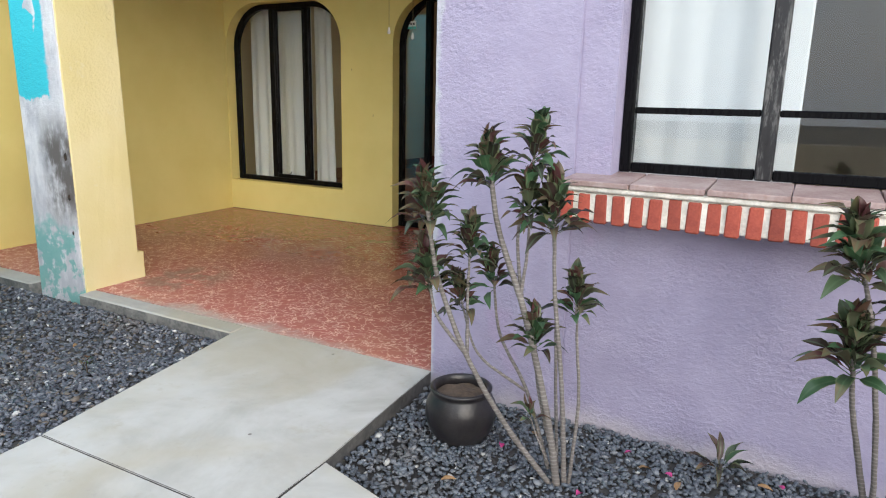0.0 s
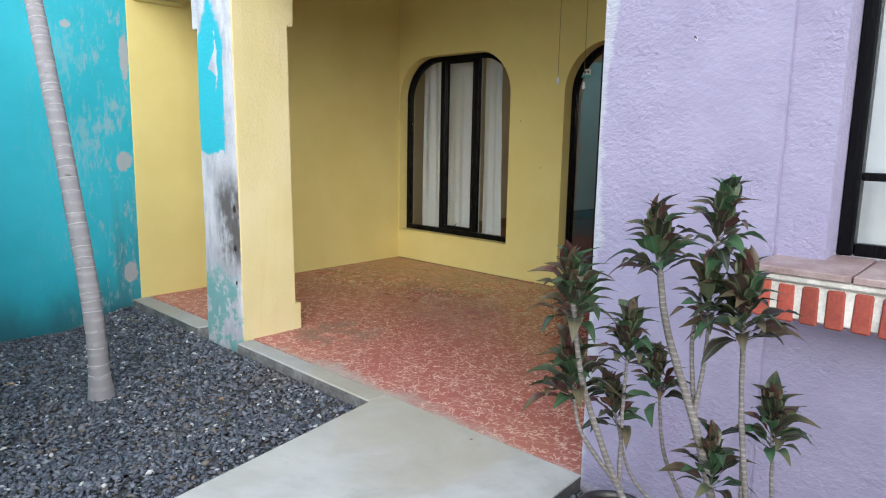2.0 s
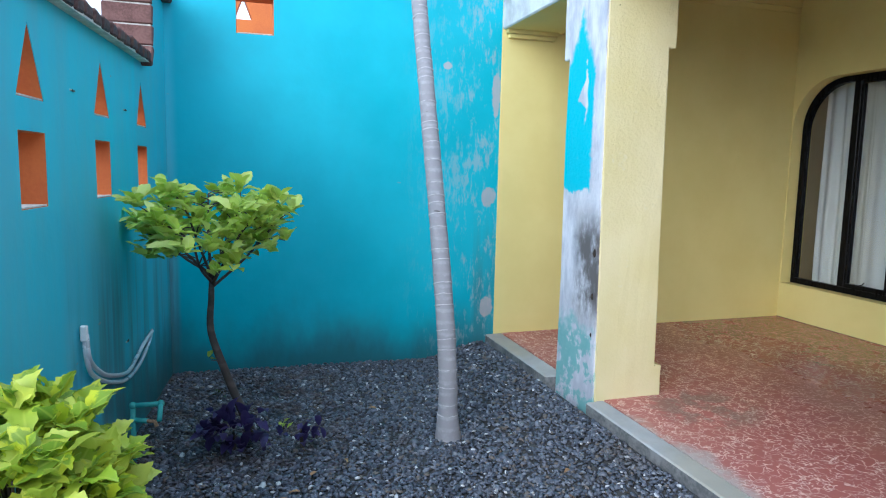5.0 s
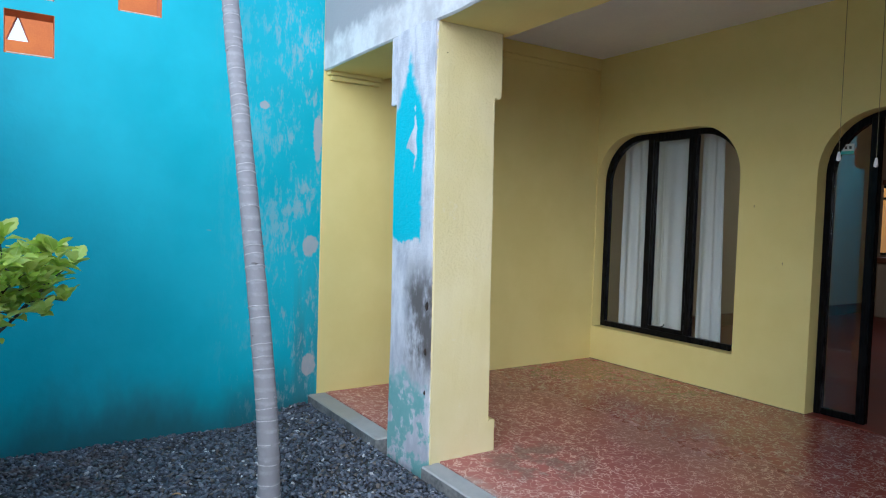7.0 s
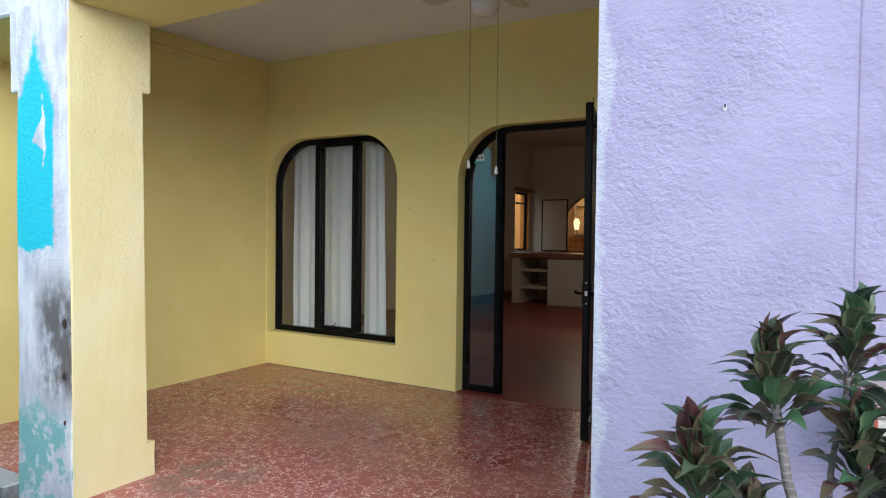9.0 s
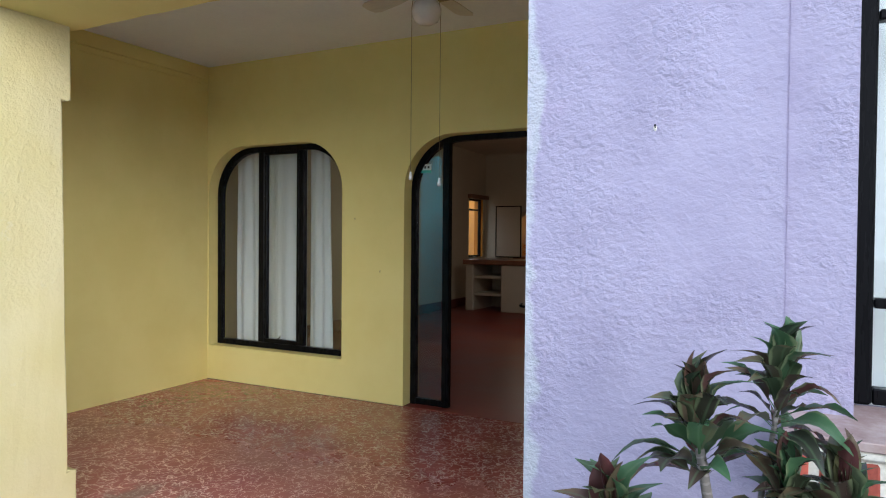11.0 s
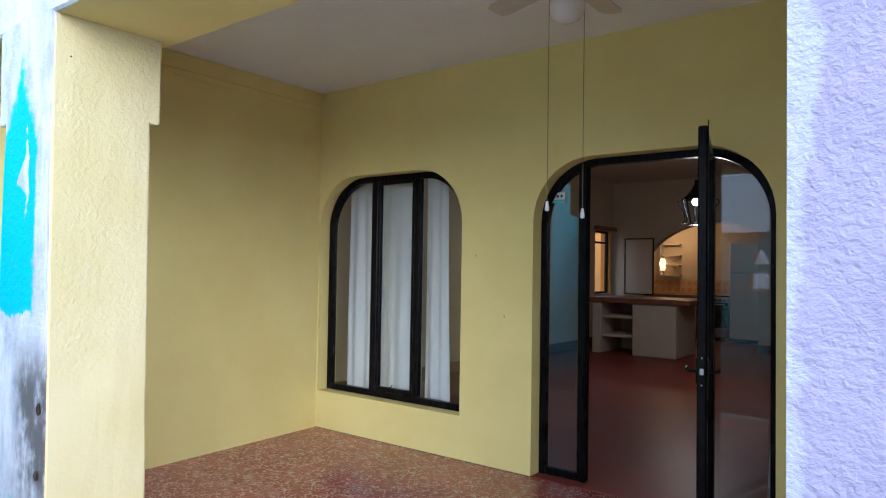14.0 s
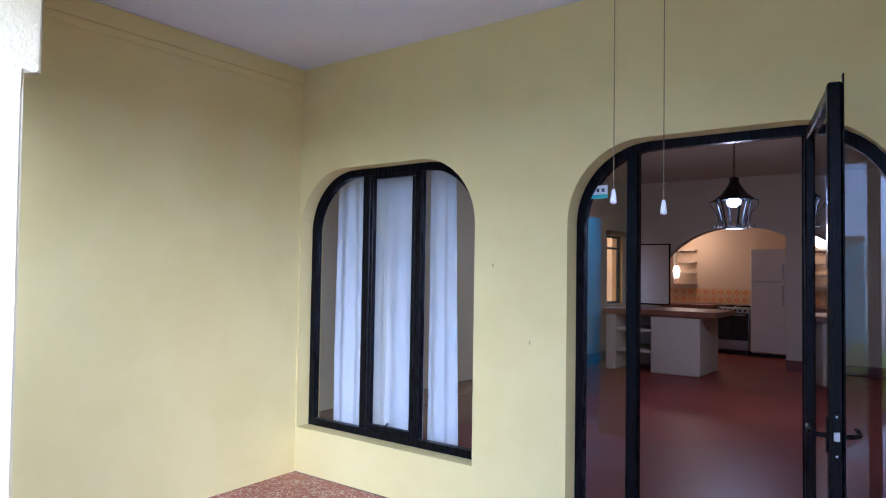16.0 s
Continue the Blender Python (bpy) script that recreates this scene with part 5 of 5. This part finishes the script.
ti_plant((-0.33, 1.95, G), [
    ([(-0.33, 1.95, 0.07), (-0.38, 1.94, 0.35), (-0.48, 1.93, 0.72), (-0.59, 1.93, 1.0), (-0.63, 1.93, 1.20)], 0.026, 34, 1.1),
    ([(-0.49, 1.93, 0.74), (-0.54, 1.98, 1.0), (-0.51, 2.03, 1.27)], 0.013, 30, 1.0),
    ([(-0.50, 1.93, 0.78), (-0.49, 1.95, 0.95), (-0.49, 1.95, 1.09)], 0.012, 24, 0.95),
    ([(-0.35, 1.95, 0.08), (-0.50, 1.86, 0.32), (-0.62, 1.76, 0.60), (-0.69, 1.68, 0.88), (-0.715, 1.65, 1.10)], 0.020, 32, 1.05),
    ([(-0.62, 1.76, 0.60), (-0.70, 1.70, 0.74), (-0.73, 1.69, 0.87)], 0.013, 30, 1.05),
    ([(-0.31, 1.96, 0.08), (-0.34, 1.96, 0.45), (-0.39, 1.97, 0.80), (-0.405, 1.97, 1.06)], 0.018, 34, 1.2),
    ([(-0.30, 1.97, 0.08), (-0.29, 2.0, 0.40), (-0.32, 2.04, 0.60), (-0.335, 2.05, 0.75)], 0.013, 26, 1.0),
    ([(-0.62, 1.77, 0.58), (-0.65, 1.82, 0.78), (-0.66, 1.85, 0.95)], 0.012, 28, 0.95),
    ([(-0.37, 1.95, 0.15), (-0.48, 1.98, 0.42), (-0.60, 2.0, 0.60), (-0.635, 2.0, 0.81)], 0.014, 24, 0.9),
    ([(-0.48, 1.97, 0.42), (-0.63, 1.88, 0.56), (-0.69, 1.85, 0.76)], 0.011, 22, 0.85),
    ([(-0.34, 1.97, 0.10), (-0.38, 2.02, 0.40), (-0.42, 2.08, 0.70), (-0.46, 2.12, 0.98)], 0.013, 0, 1),
    ([(-0.35, 1.94, 0.2), (-0.42, 1.94, 0.45), (-0.445, 1.95, 0.63)], 0.012, 26, 0.95),
    ([(-0.37, 1.94, 0.18), (-0.41, 1.92, 0.28), (-0.43, 1.90, 0.36)], 0.007, 7, 0.6),
], "ti plant, bare grey stems with green and maroon leaf tufts", 11)
ti_plant((0.64, 2.22, G), [
    ([(0.64, 2.22, 0.07), (0.57, 2.14, 0.36), (0.52, 2.04, 0.58), (0.50, 1.99, 0.74)], 0.020, 36, 1.25),
    ([(0.64, 2.20, 0.09), (0.60, 2.10, 0.45), (0.54, 2.0, 0.80), (0.48, 1.94, 1.03)], 0.018, 36, 1.25),
    ([(0.66, 2.22, 0.09), (0.68, 2.14, 0.5), (0.64, 2.05, 0.92)], 0.018, 30, 1.2),
], "ti plant, full green and red leaf tufts beneath the sill", 12)

seedling = thing("seedling", (0.17, 2.27, G), "small young plant with a few narrow dark leaves", "plant")
bm = bmesh.new()
tube(bm, [(0, 0, -0.03), (0, 0, 0.05), (0.005, 0, 0.08)], [0.008, 0.007, 0.006], 7)
stem = part("stem", bm, GREEN_BARK, seedling)
rng = random.Random(8)
for i in range(9):
    share("leaf", ti_leaves[i % 4], stem, Matrix.Translation((0, 0, 0.06)) @ Matrix.Rotation(radians(137 * i), 4, "Z") @ Matrix.Rotation(radians(-rng.uniform(12, 62)), 4, "Y") @ Matrix.Diagonal((1.2, 0.6, 1.0, 1)))

POT_BLACK = surface("black_glazed_clay", (0.012, 0.011, 0.013), (0.03, 0.027, 0.028), 7, 0.35, 0.25, 50)
POT_CLAY = surface("terracotta", (0.36, 0.125, 0.06), (0.45, 0.18, 0.10), 8, 0.8, 0.3, 60)
POT_SOIL = surface("potting_soil", (0.06, 0.042, 0.03), (0.12, 0.085, 0.06), 30, 0.95, 1.0, 90)


def pot(name, place, profile, soil_r, soil_z, material, label):
    p = thing(name, place, label, "pot")
    part("body", lathe(bmesh.new(), profile, 40), material, p, "", True)
    bm = bmesh.new()
    bmesh.ops.create_circle(bm, cap_ends=False, segments=28, radius=soil_r, matrix=Matrix.Translation((0, 0, soil_z)))
    bmesh.ops.create_uvsphere(bm, u_segments=28, v_segments=8, radius=soil_r, matrix=Matrix.Translation((0, 0, soil_z)) @ Matrix.Diagonal((1, 1, 0.12, 1)))
    part("soil", wobble(bm, 25, 0.008), POT_SOIL, p, "dry brown soil")
    return p


pot("black_pot", (-0.805, 2.10, G - 0.012), [(0, 0), (0.085, 0), (0.098, 0.01), (0.130, 0.06), (0.146, 0.115), (0.142, 0.165), (0.122, 0.205), (0.117, 0.214), (0.126, 0.224), (0.126, 0.234), (0.116, 0.238), (0.106, 0.232), (0.108, 0.20), (0.114, 0.17), (0, 0.15)], 0.112, 0.195, POT_BLACK, "round black glazed pot holding dry soil")
pot("terracotta_pot", (-2.50, 0.01, 0.045), [(0, 0), (0.085, 0), (0.09, 0.006), (0.118, 0.22), (0.132, 0.222), (0.138, 0.28), (0.13, 0.286), (0.118, 0.28), (0.112, 0.20), (0, 0.19)], 0.108, 0.215, POT_CLAY, "terracotta pot with dark damp soil")
pot("terracotta_pot", (-2.26, -0.17, 0.06), [(0, 0), (0.10, 0), (0.105, 0.006), (0.138, 0.25), (0.152, 0.252), (0.158, 0.31), (0.15, 0.316), (0.136, 0.31), (0.13, 0.23), (0, 0.22)], 0.126, 0.245, POT_CLAY, "terracotta pot under a lime green shrub")

lime_leaves = [leaf_mesh("leaf", 0.088 + 0.010 * i, 0.041 + 0.004 * i, 0.10 + 0.14 * i, 0.40, LIME, 9, 1.15, 0.22, 0.07) for i in range(4)]
shrub_leaves = [leaf_mesh("leaf", 0.080 + 0.012 * i, 0.045 + 0.005 * i, 0.15 + 0.18 * i, 0.34, VARIEGATED, 11, 1.2, 0.3, 0.12) for i in range(4)]


def twig(name, parent, points, radius, material):
    bm = bmesh.new()
    tube(bm, bent(points, 5), [radius * (1 - 0.5 * i / ((len(points) - 1) * 5)) for i in range((len(points) - 1) * 5 + 1)], 7)
    return part(name, bm, material, parent, "", True)


def rosette(twig_ob, place, count, size, rng, meshes, spread=(10, 60)):
    for i in range(count):
        share("leaf", meshes[rng.randrange(len(meshes))], twig_ob, Matrix.Translation(Vector(place) + Vector([rng.uniform(-0.02, 0.02) for _ in range(3)])) @ Matrix.Rotation(radians(137.5 * i + rng.uniform(-30, 30)), 4, "Z") @ Matrix.Rotation(radians(-rng.uniform(*spread)), 4, "Y") @ Matrix.Rotation(radians(rng.uniform(-30, 30)), 4, "X") @ Matrix.Diagonal((size * rng.uniform(0.75, 1.15),) * 3 + (1,)))


shrub = thing("lime_shrub", (-2.26, -0.17, 0.29), "dense shrub with variegated lime and dark green leaves in a pot", "shrub")
rng = random.Random(21)
for i in range(112):
    a = 2.39996 * i
    r = math.sqrt((i + 0.5) / 84) if i < 84 else 0.95
    end = Vector((-0.07 + 0.33 * r * math.cos(a), 0.05 + 0.25 * r * math.sin(a), 0.05 + 0.42 * math.sqrt(max(0, 1 - r * r)) - 0.10 * r * math.sin(a) + rng.uniform(-0.05, 0.09)))
    if i >= 84:
        end.z = rng.uniform(-0.10, 0.10)
    end.y = max(end.y, -0.12)
    if end.y > 0.12 and end.z < 0.19 and end.x < 0.12:
        continue
    t = twig("twig", shrub, [(0.02 * math.cos(a), 0.02 * math.sin(a), -0.03), end * 0.5 + Vector((0, 0, 0.06)), end], 0.006, GREEN_BARK)
    rosette(t, end, 8, 1.22, rng, shrub_leaves, (-5, 62))

tree = thing("small_tree", (-4.03, 0.475, -0.01), "small standard tree with a flat crown of lime green leaves", "tree")
rng = random.Random(31)
trunk_line = [(0, 0, -0.05), (-0.02, -0.08, 0.16), (-0.03, -0.17, 0.40), (-0.05, -0.24, 0.62), (-0.06, -0.235, 0.80), (-0.06, -0.23, 0.95)]
trunk = twig("trunk", tree, trunk_line, 0.028, GREEN_BARK)
crown = Vector((0.06, -0.21, 0.92))
fork = Vector((-0.06, -0.23, 0.90))
for i in range(9):
    a = radians(80 * i + rng.uniform(-12, 12))
    reach = (0.38, 0.20, 0.30)[i % 3]
    tip = crown + Vector((reach * math.cos(a), reach * math.sin(a), 0.22 + 0.34 * (1 - reach / 0.45) + rng.uniform(-0.02, 0.04)))
    tip.y = max(tip.y, -0.56)
    start = fork + Vector((0, 0, rng.uniform(-0.05, 0.05)))
    mid = start.lerp(tip, 0.5) + Vector((rng.uniform(-0.02, 0.02), rng.uniform(-0.02, 0.02), rng.uniform(-0.03, 0.01)))
    limb = twig("limb", tree, [start, mid, tip], 0.009, GREEN_BARK)
    for k in range(10):
        root = mid.lerp(tip, rng.uniform(-0.2, 1.0))
        b = a + rng.uniform(-1.5, 1.5)
        end = root + Vector((0.15 * math.cos(b), 0.15 * math.sin(b), rng.uniform(-0.05, 0.16))) * rng.uniform(0.6, 1.2)
        off = Vector((end.x - crown.x, end.y - crown.y))
        if off.length > 0.47:
            end.x, end.y = crown.x + off.x * 0.47 / off.length, crown.y + off.y * 0.47 / off.length
        end.y = max(end.y, -0.62)
        end.z = min(end.z, 1.52 - 0.5 * (end - crown).xy.length)
        small = twig("twig", limb, [root, root.lerp(end, 0.5) + Vector((0, 0, 0.012)), end], 0.004, GREEN_BARK)
        rosette(small, end, 9 if k % 3 else 6, 1.12, rng, lime_leaves, (-8, 48))
t = twig("limb", tree, [(-0.03, -0.18, 0.44), (-0.02, -0.21, 0.46), (-0.02, -0.24, 0.465)], 0.004, GREEN_BARK)
rosette(t, (-0.02, -0.24, 0.465), 2, 0.6, rng, lime_leaves)

palm = thing("palm_trunk", (-3.80, 1.52, -0.01), "slender leaning palm trunk with pale rings", "palm")
line = bent([(0, 0, -0.1), (-0.054, -0.003, 0.5), (-0.290, -0.008, 1.25), (-0.565, -0.014, 2.0), (-0.853, -0.020, 2.8), (-1.05, -0.025, 3.5)], 12)
bm = bmesh.new()
tube(bm, line, [0.085 - 0.03 * min(1, i / 6) - 0.008 * i / len(line) for i in range(len(line))], 18)
part("trunk", wobble(bm, 12, 0.004), PALM_BARK, palm, "", True)
SCAR = surface("pale_leaf_scar", (0.36, 0.345, 0.35), (0.52, 0.50, 0.51), 30, 0.9, 0.4)
rng = random.Random(9)
for i in range(5, len(line) - 2):
    if rng.random() < 0.12:
        continue
    r = 0.0855 - 0.03 * min(1, i / 6) - 0.008 * i / len(line)
    way = (line[i + 1] - line[i - 1]).normalized()
    a = line[i] + way * rng.uniform(-0.012, 0.012)
    bm = bmesh.new()
    tube(bm, [a - way * 0.004, a - way * 0.002, a + way * 0.002, a + way * 0.004], [r - 0.003, r + 0.0015, r + 0.0015, r - 0.003], 18, False)
    part("leaf_scar", wobble(bm, 25, 0.004, i), SCAR, palm, "", True)

VIOLET = foliage("violet_leaf", [(0.045, 0.030, 0.11), (0.075, 0.050, 0.17), (0.10, 0.07, 0.21), (0.05, 0.034, 0.12)], 0.55)
violet_leaves = [leaf_mesh("leaf", 0.13 + 0.02 * i, 0.042, 0.7, 0.3, VIOLET, 5, 1.3) for i in range(3)]
for place, count, size in (((-3.90, 0.35, 0.0), 60, 1.25), ((-3.83, 0.70, 0.0), 22, 0.9)):
    v = thing("purple_plant", place, "low dark violet plant spreading over the stones", "plant")
    rng = random.Random(int(-place[0] * 100))
    core = twig("stem", v, [(0, 0, -0.03), (0, 0, 0.05), (0.01, 0, 0.11)], 0.012, GREEN_BARK)
    for i in range(count):
        rosette(core, (rng.uniform(-0.09, 0.09) * size, rng.uniform(-0.12, 0.12) * size, rng.uniform(0.02, 0.15) * size), 1, size, rng, violet_leaves, (10, 65))
for place, count, size in (((-4.12, 0.62, 0.0), 7, 0.5), ((-4.75, 0.25, 0.0), 8, 0.45), ((-2.70, 1.72, 0.11), 12, 0.33)):
    v = thing("weed", place, "small green weed growing between the stones", "weed")
    rng = random.Random(int(place[1] * 100))
    core = twig("stem", v, [(0, 0, -0.03), (0, 0, 0.015), (0.004, 0, 0.03)], 0.004, GREEN_BARK)
    rosette(core, (0, 0, 0.025), count, size, rng, lime_leaves if count == 7 else ti_leaves[:2], (5, 50))

DRY = surface("dry_leaf", (0.22, 0.13, 0.06), (0.36, 0.22, 0.11), 20, 0.9, 0.3)
PETAL = surface("magenta_petal", (0.34, 0.03, 0.14), (0.45, 0.05, 0.2), 20, 0.7, 0.1)
dry_mesh = leaf_mesh("fallen_leaf", 0.06, 0.024, 0.5, 0.5, DRY, 4)
petal_mesh = leaf_mesh("fallen_petal", 0.032, 0.024, 0.5, 0.6, PETAL, 4)
rng = random.Random(44)
for mesh, label, spots in ((dry_mesh, "dry brown leaf lying on the stones", [(-3.5, 0.75, 0.012), (-3.62, 0.9, 0.012), (-3.25, 0.55, 0.02), (-3.3, 0.65, 0.02), (-4.3, 1.2, 0.012), (-3.05, 1.9, 0.1), (-0.7, 1.75, 0.108), (-0.1, 2.2, 0.108), (0.3, 2.3, 0.108), (-0.55, 2.25, 0.108), (0.05, 2.12, 0.108)]),
                           (petal_mesh, "fallen magenta petal lying on the pebbles", [(-0.62, 2.1, 0.108), (-0.24, 1.93, 0.108), (0.38, 2.32, 0.108), (-0.15, 2.3, 0.108), (0.02, 2.2, 0.108)])):
    for p in spots:
        ob = new(mesh.name, mesh)
        ob.matrix_world = Matrix.Translation(p) @ pose(0, 0, 0, rng.uniform(-20, 20), rng.uniform(-10, 10), rng.uniform(0, 360))
        tagged(ob, label, "leaf", "fallen leaves and petals")

# ---- things on the garden wall ----
CONDUIT = surface("grey_metal_tube", (0.72, 0.73, 0.76), (0.82, 0.83, 0.86), 10, 0.3, 0.05, 60, 0.25)
PIPE = surface("turquoise_pipe", (0.05, 0.32, 0.30), (0.09, 0.40, 0.37), 14, 0.6, 0.2)
hose = thing("cable_loop", (-3.36, side_y(-3.36), 0.6), "pale grey tube hanging in a loop along the turquoise wall", "cable")
for pts, r in (([(0.0, 0.02, 0.20), (-0.01, 0.025, 0.09), (-0.07, 0.03, 0.0), (-0.24, 0.04, -0.085), (-0.45, 0.05, -0.16), (-0.66, 0.07, -0.212), (-0.92, 0.09, -0.215), (-1.16, 0.11, -0.16), (-1.33, 0.105, -0.135), (-1.40, 0.095, -0.135)], 0.0105),
               ([(0.0, 0.03, 0.19), (-0.02, 0.035, 0.08), (-0.16, 0.045, -0.02), (-0.36, 0.055, -0.10), (-0.66, 0.075, -0.175), (-0.84, 0.09, -0.155), (-1.06, 0.105, -0.12), (-1.28, 0.115, -0.115), (-1.40, 0.10, -0.13)], 0.0105)):
    bm = bmesh.new()
    tube(bm, bent(pts, 8), r, 8)
    part("tube", bm, CONDUIT, hose, "", True)
part("clip_box", boxes(((-0.014, 0.008, 0.165), (0.014, 0.036, 0.23)), bevel=0.004), STICK, hose, "white plastic clip")

tap = thing("water_pipe", (-3.85, -0.13, 0.0), "turquoise painted water pipe with a small brass tap", "pipe")
for pts in ([(0, 0, -0.05), (0, 0, 0.31)], [(0, 0, 0.30), (0.0, 0.135, 0.30)], [(0, 0.13, 0.305), (0.07, 0.13, 0.235)], [(0.0, 0.0, 0.225), (0.03, 0.07, 0.225)]):
    bm = bmesh.new()
    tube(bm, pts, 0.013, 10)
    part("pipe", bm, PIPE, tap, "", True)
for p in ((0, 0, 0.30), (0, 0.13, 0.30), (0, 0, 0.225)):
    bm = bmesh.new()
    bmesh.ops.create_uvsphere(bm, u_segments=12, v_segments=8, radius=0.019, matrix=Matrix.Translation(p))
    part("elbow", bm, PIPE, tap, "", True)
bm = bmesh.new()
tube(bm, [(0.03, 0.07, 0.225), (0.045, 0.105, 0.225), (0.05, 0.115, 0.20)], 0.010, 8)
part("tap", bm, surface("corroded_brass", (0.30, 0.17, 0.08), (0.45, 0.30, 0.18), 40, 0.6, 0.4), tap, "corroded brass tap")

for name, p, turn in (("nail", (-0.803, 2.452, 1.851), 0), ("nail", (-3.768, 2.449, 2.448), 90)):
    n = thing(name, p, "short rusty nail in a pale plaster chip", "nail", turn=turn)
    bm = bmesh.new()
    tube(bm, [(0, 0.01, 0), (0.004, -0.022, 0.004)], 0.0025, 6)
    part("shaft", bm, IRON, n)
    bm = bmesh.new()
    bmesh.ops.create_uvsphere(bm, u_segments=10, v_segments=6, radius=0.008, matrix=Matrix.Diagonal((0.8, 0.25, 1.2, 1)))
    part("chip", wobble(bm, 60, 0.004), MORTAR, n, "pale plaster chip")

WORN_YELLOW = surface("chipped_yellow_plaster", (0.36, 0.27, 0.13), (0.50, 0.40, 0.20), 40, 0.85, 0.3)
for x, z in ((-3.69, 1.711), (-3.44, 1.28)):
    n = thing("wall_mark", (x, 5.27, z), "small brown chip in the yellow plaster", "chip")
    bm = bmesh.new()
    bmesh.ops.create_icosphere(bm, subdivisions=2, radius=0.009, matrix=Matrix.Diagonal((0.6, 0.14, 1.4, 1)))
    part("chip", wobble(bm, 60, 0.003), WORN_YELLOW, n)

for x, z in ((-3.42, 1.80), (-4.26, 1.79), (-4.15, 0.56)):
    n = thing("metal_stub", (x, side_y(x), z), "small dark metal stub in the turquoise wall", "stub")
    part("stub", wobble(boxes(((-0.022, -0.01, -0.004), (0.022, 0.006, 0.005)), bevel=0.002), 60, 0.003), DARK, n)
    part("chip", wobble(boxes(((0.023, -0.008, -0.003), (0.036, 0.003, 0.004)), bevel=0.001), 60, 0.002), MORTAR, n, "pale plaster chip")

# ---- greenery in the street beyond the wall ----
STREET_LEAF = foliage("street_leaf", [(0.06, 0.13, 0.03), (0.12, 0.22, 0.05), (0.18, 0.28, 0.08)], 0.5)
street_leaves = [leaf_mesh("leaf", 0.11, 0.055, 0.6, 0.3, STREET_LEAF, 4)]
street = thing("street_tree", (-6.2, -1.6, -0.03), "leafy green tree growing in the street behind the wall", "tree")
t = twig("trunk", street, [(0, 0, -0.1), (0.05, 0, 1.2), (0, 0.05, 2.2), (0.05, 0, 2.9)], 0.06, GREEN_BARK)
rng = random.Random(61)
for i in range(22):
    a = radians(137.5 * i)
    r = 0.75 * math.sqrt((i + 0.5) / 22)
    end = Vector((r * math.cos(a), r * math.sin(a), 2.75 + 0.5 * rng.uniform(-1, 1)))
    limb = twig("limb", street, [(0.02, 0.02, 2.1), end * 0.6 + Vector((0, 0, 0.9)), end], 0.012, GREEN_BARK)
    rosette(limb, end, 12, 1.5, rng, street_leaves, (-30, 60))
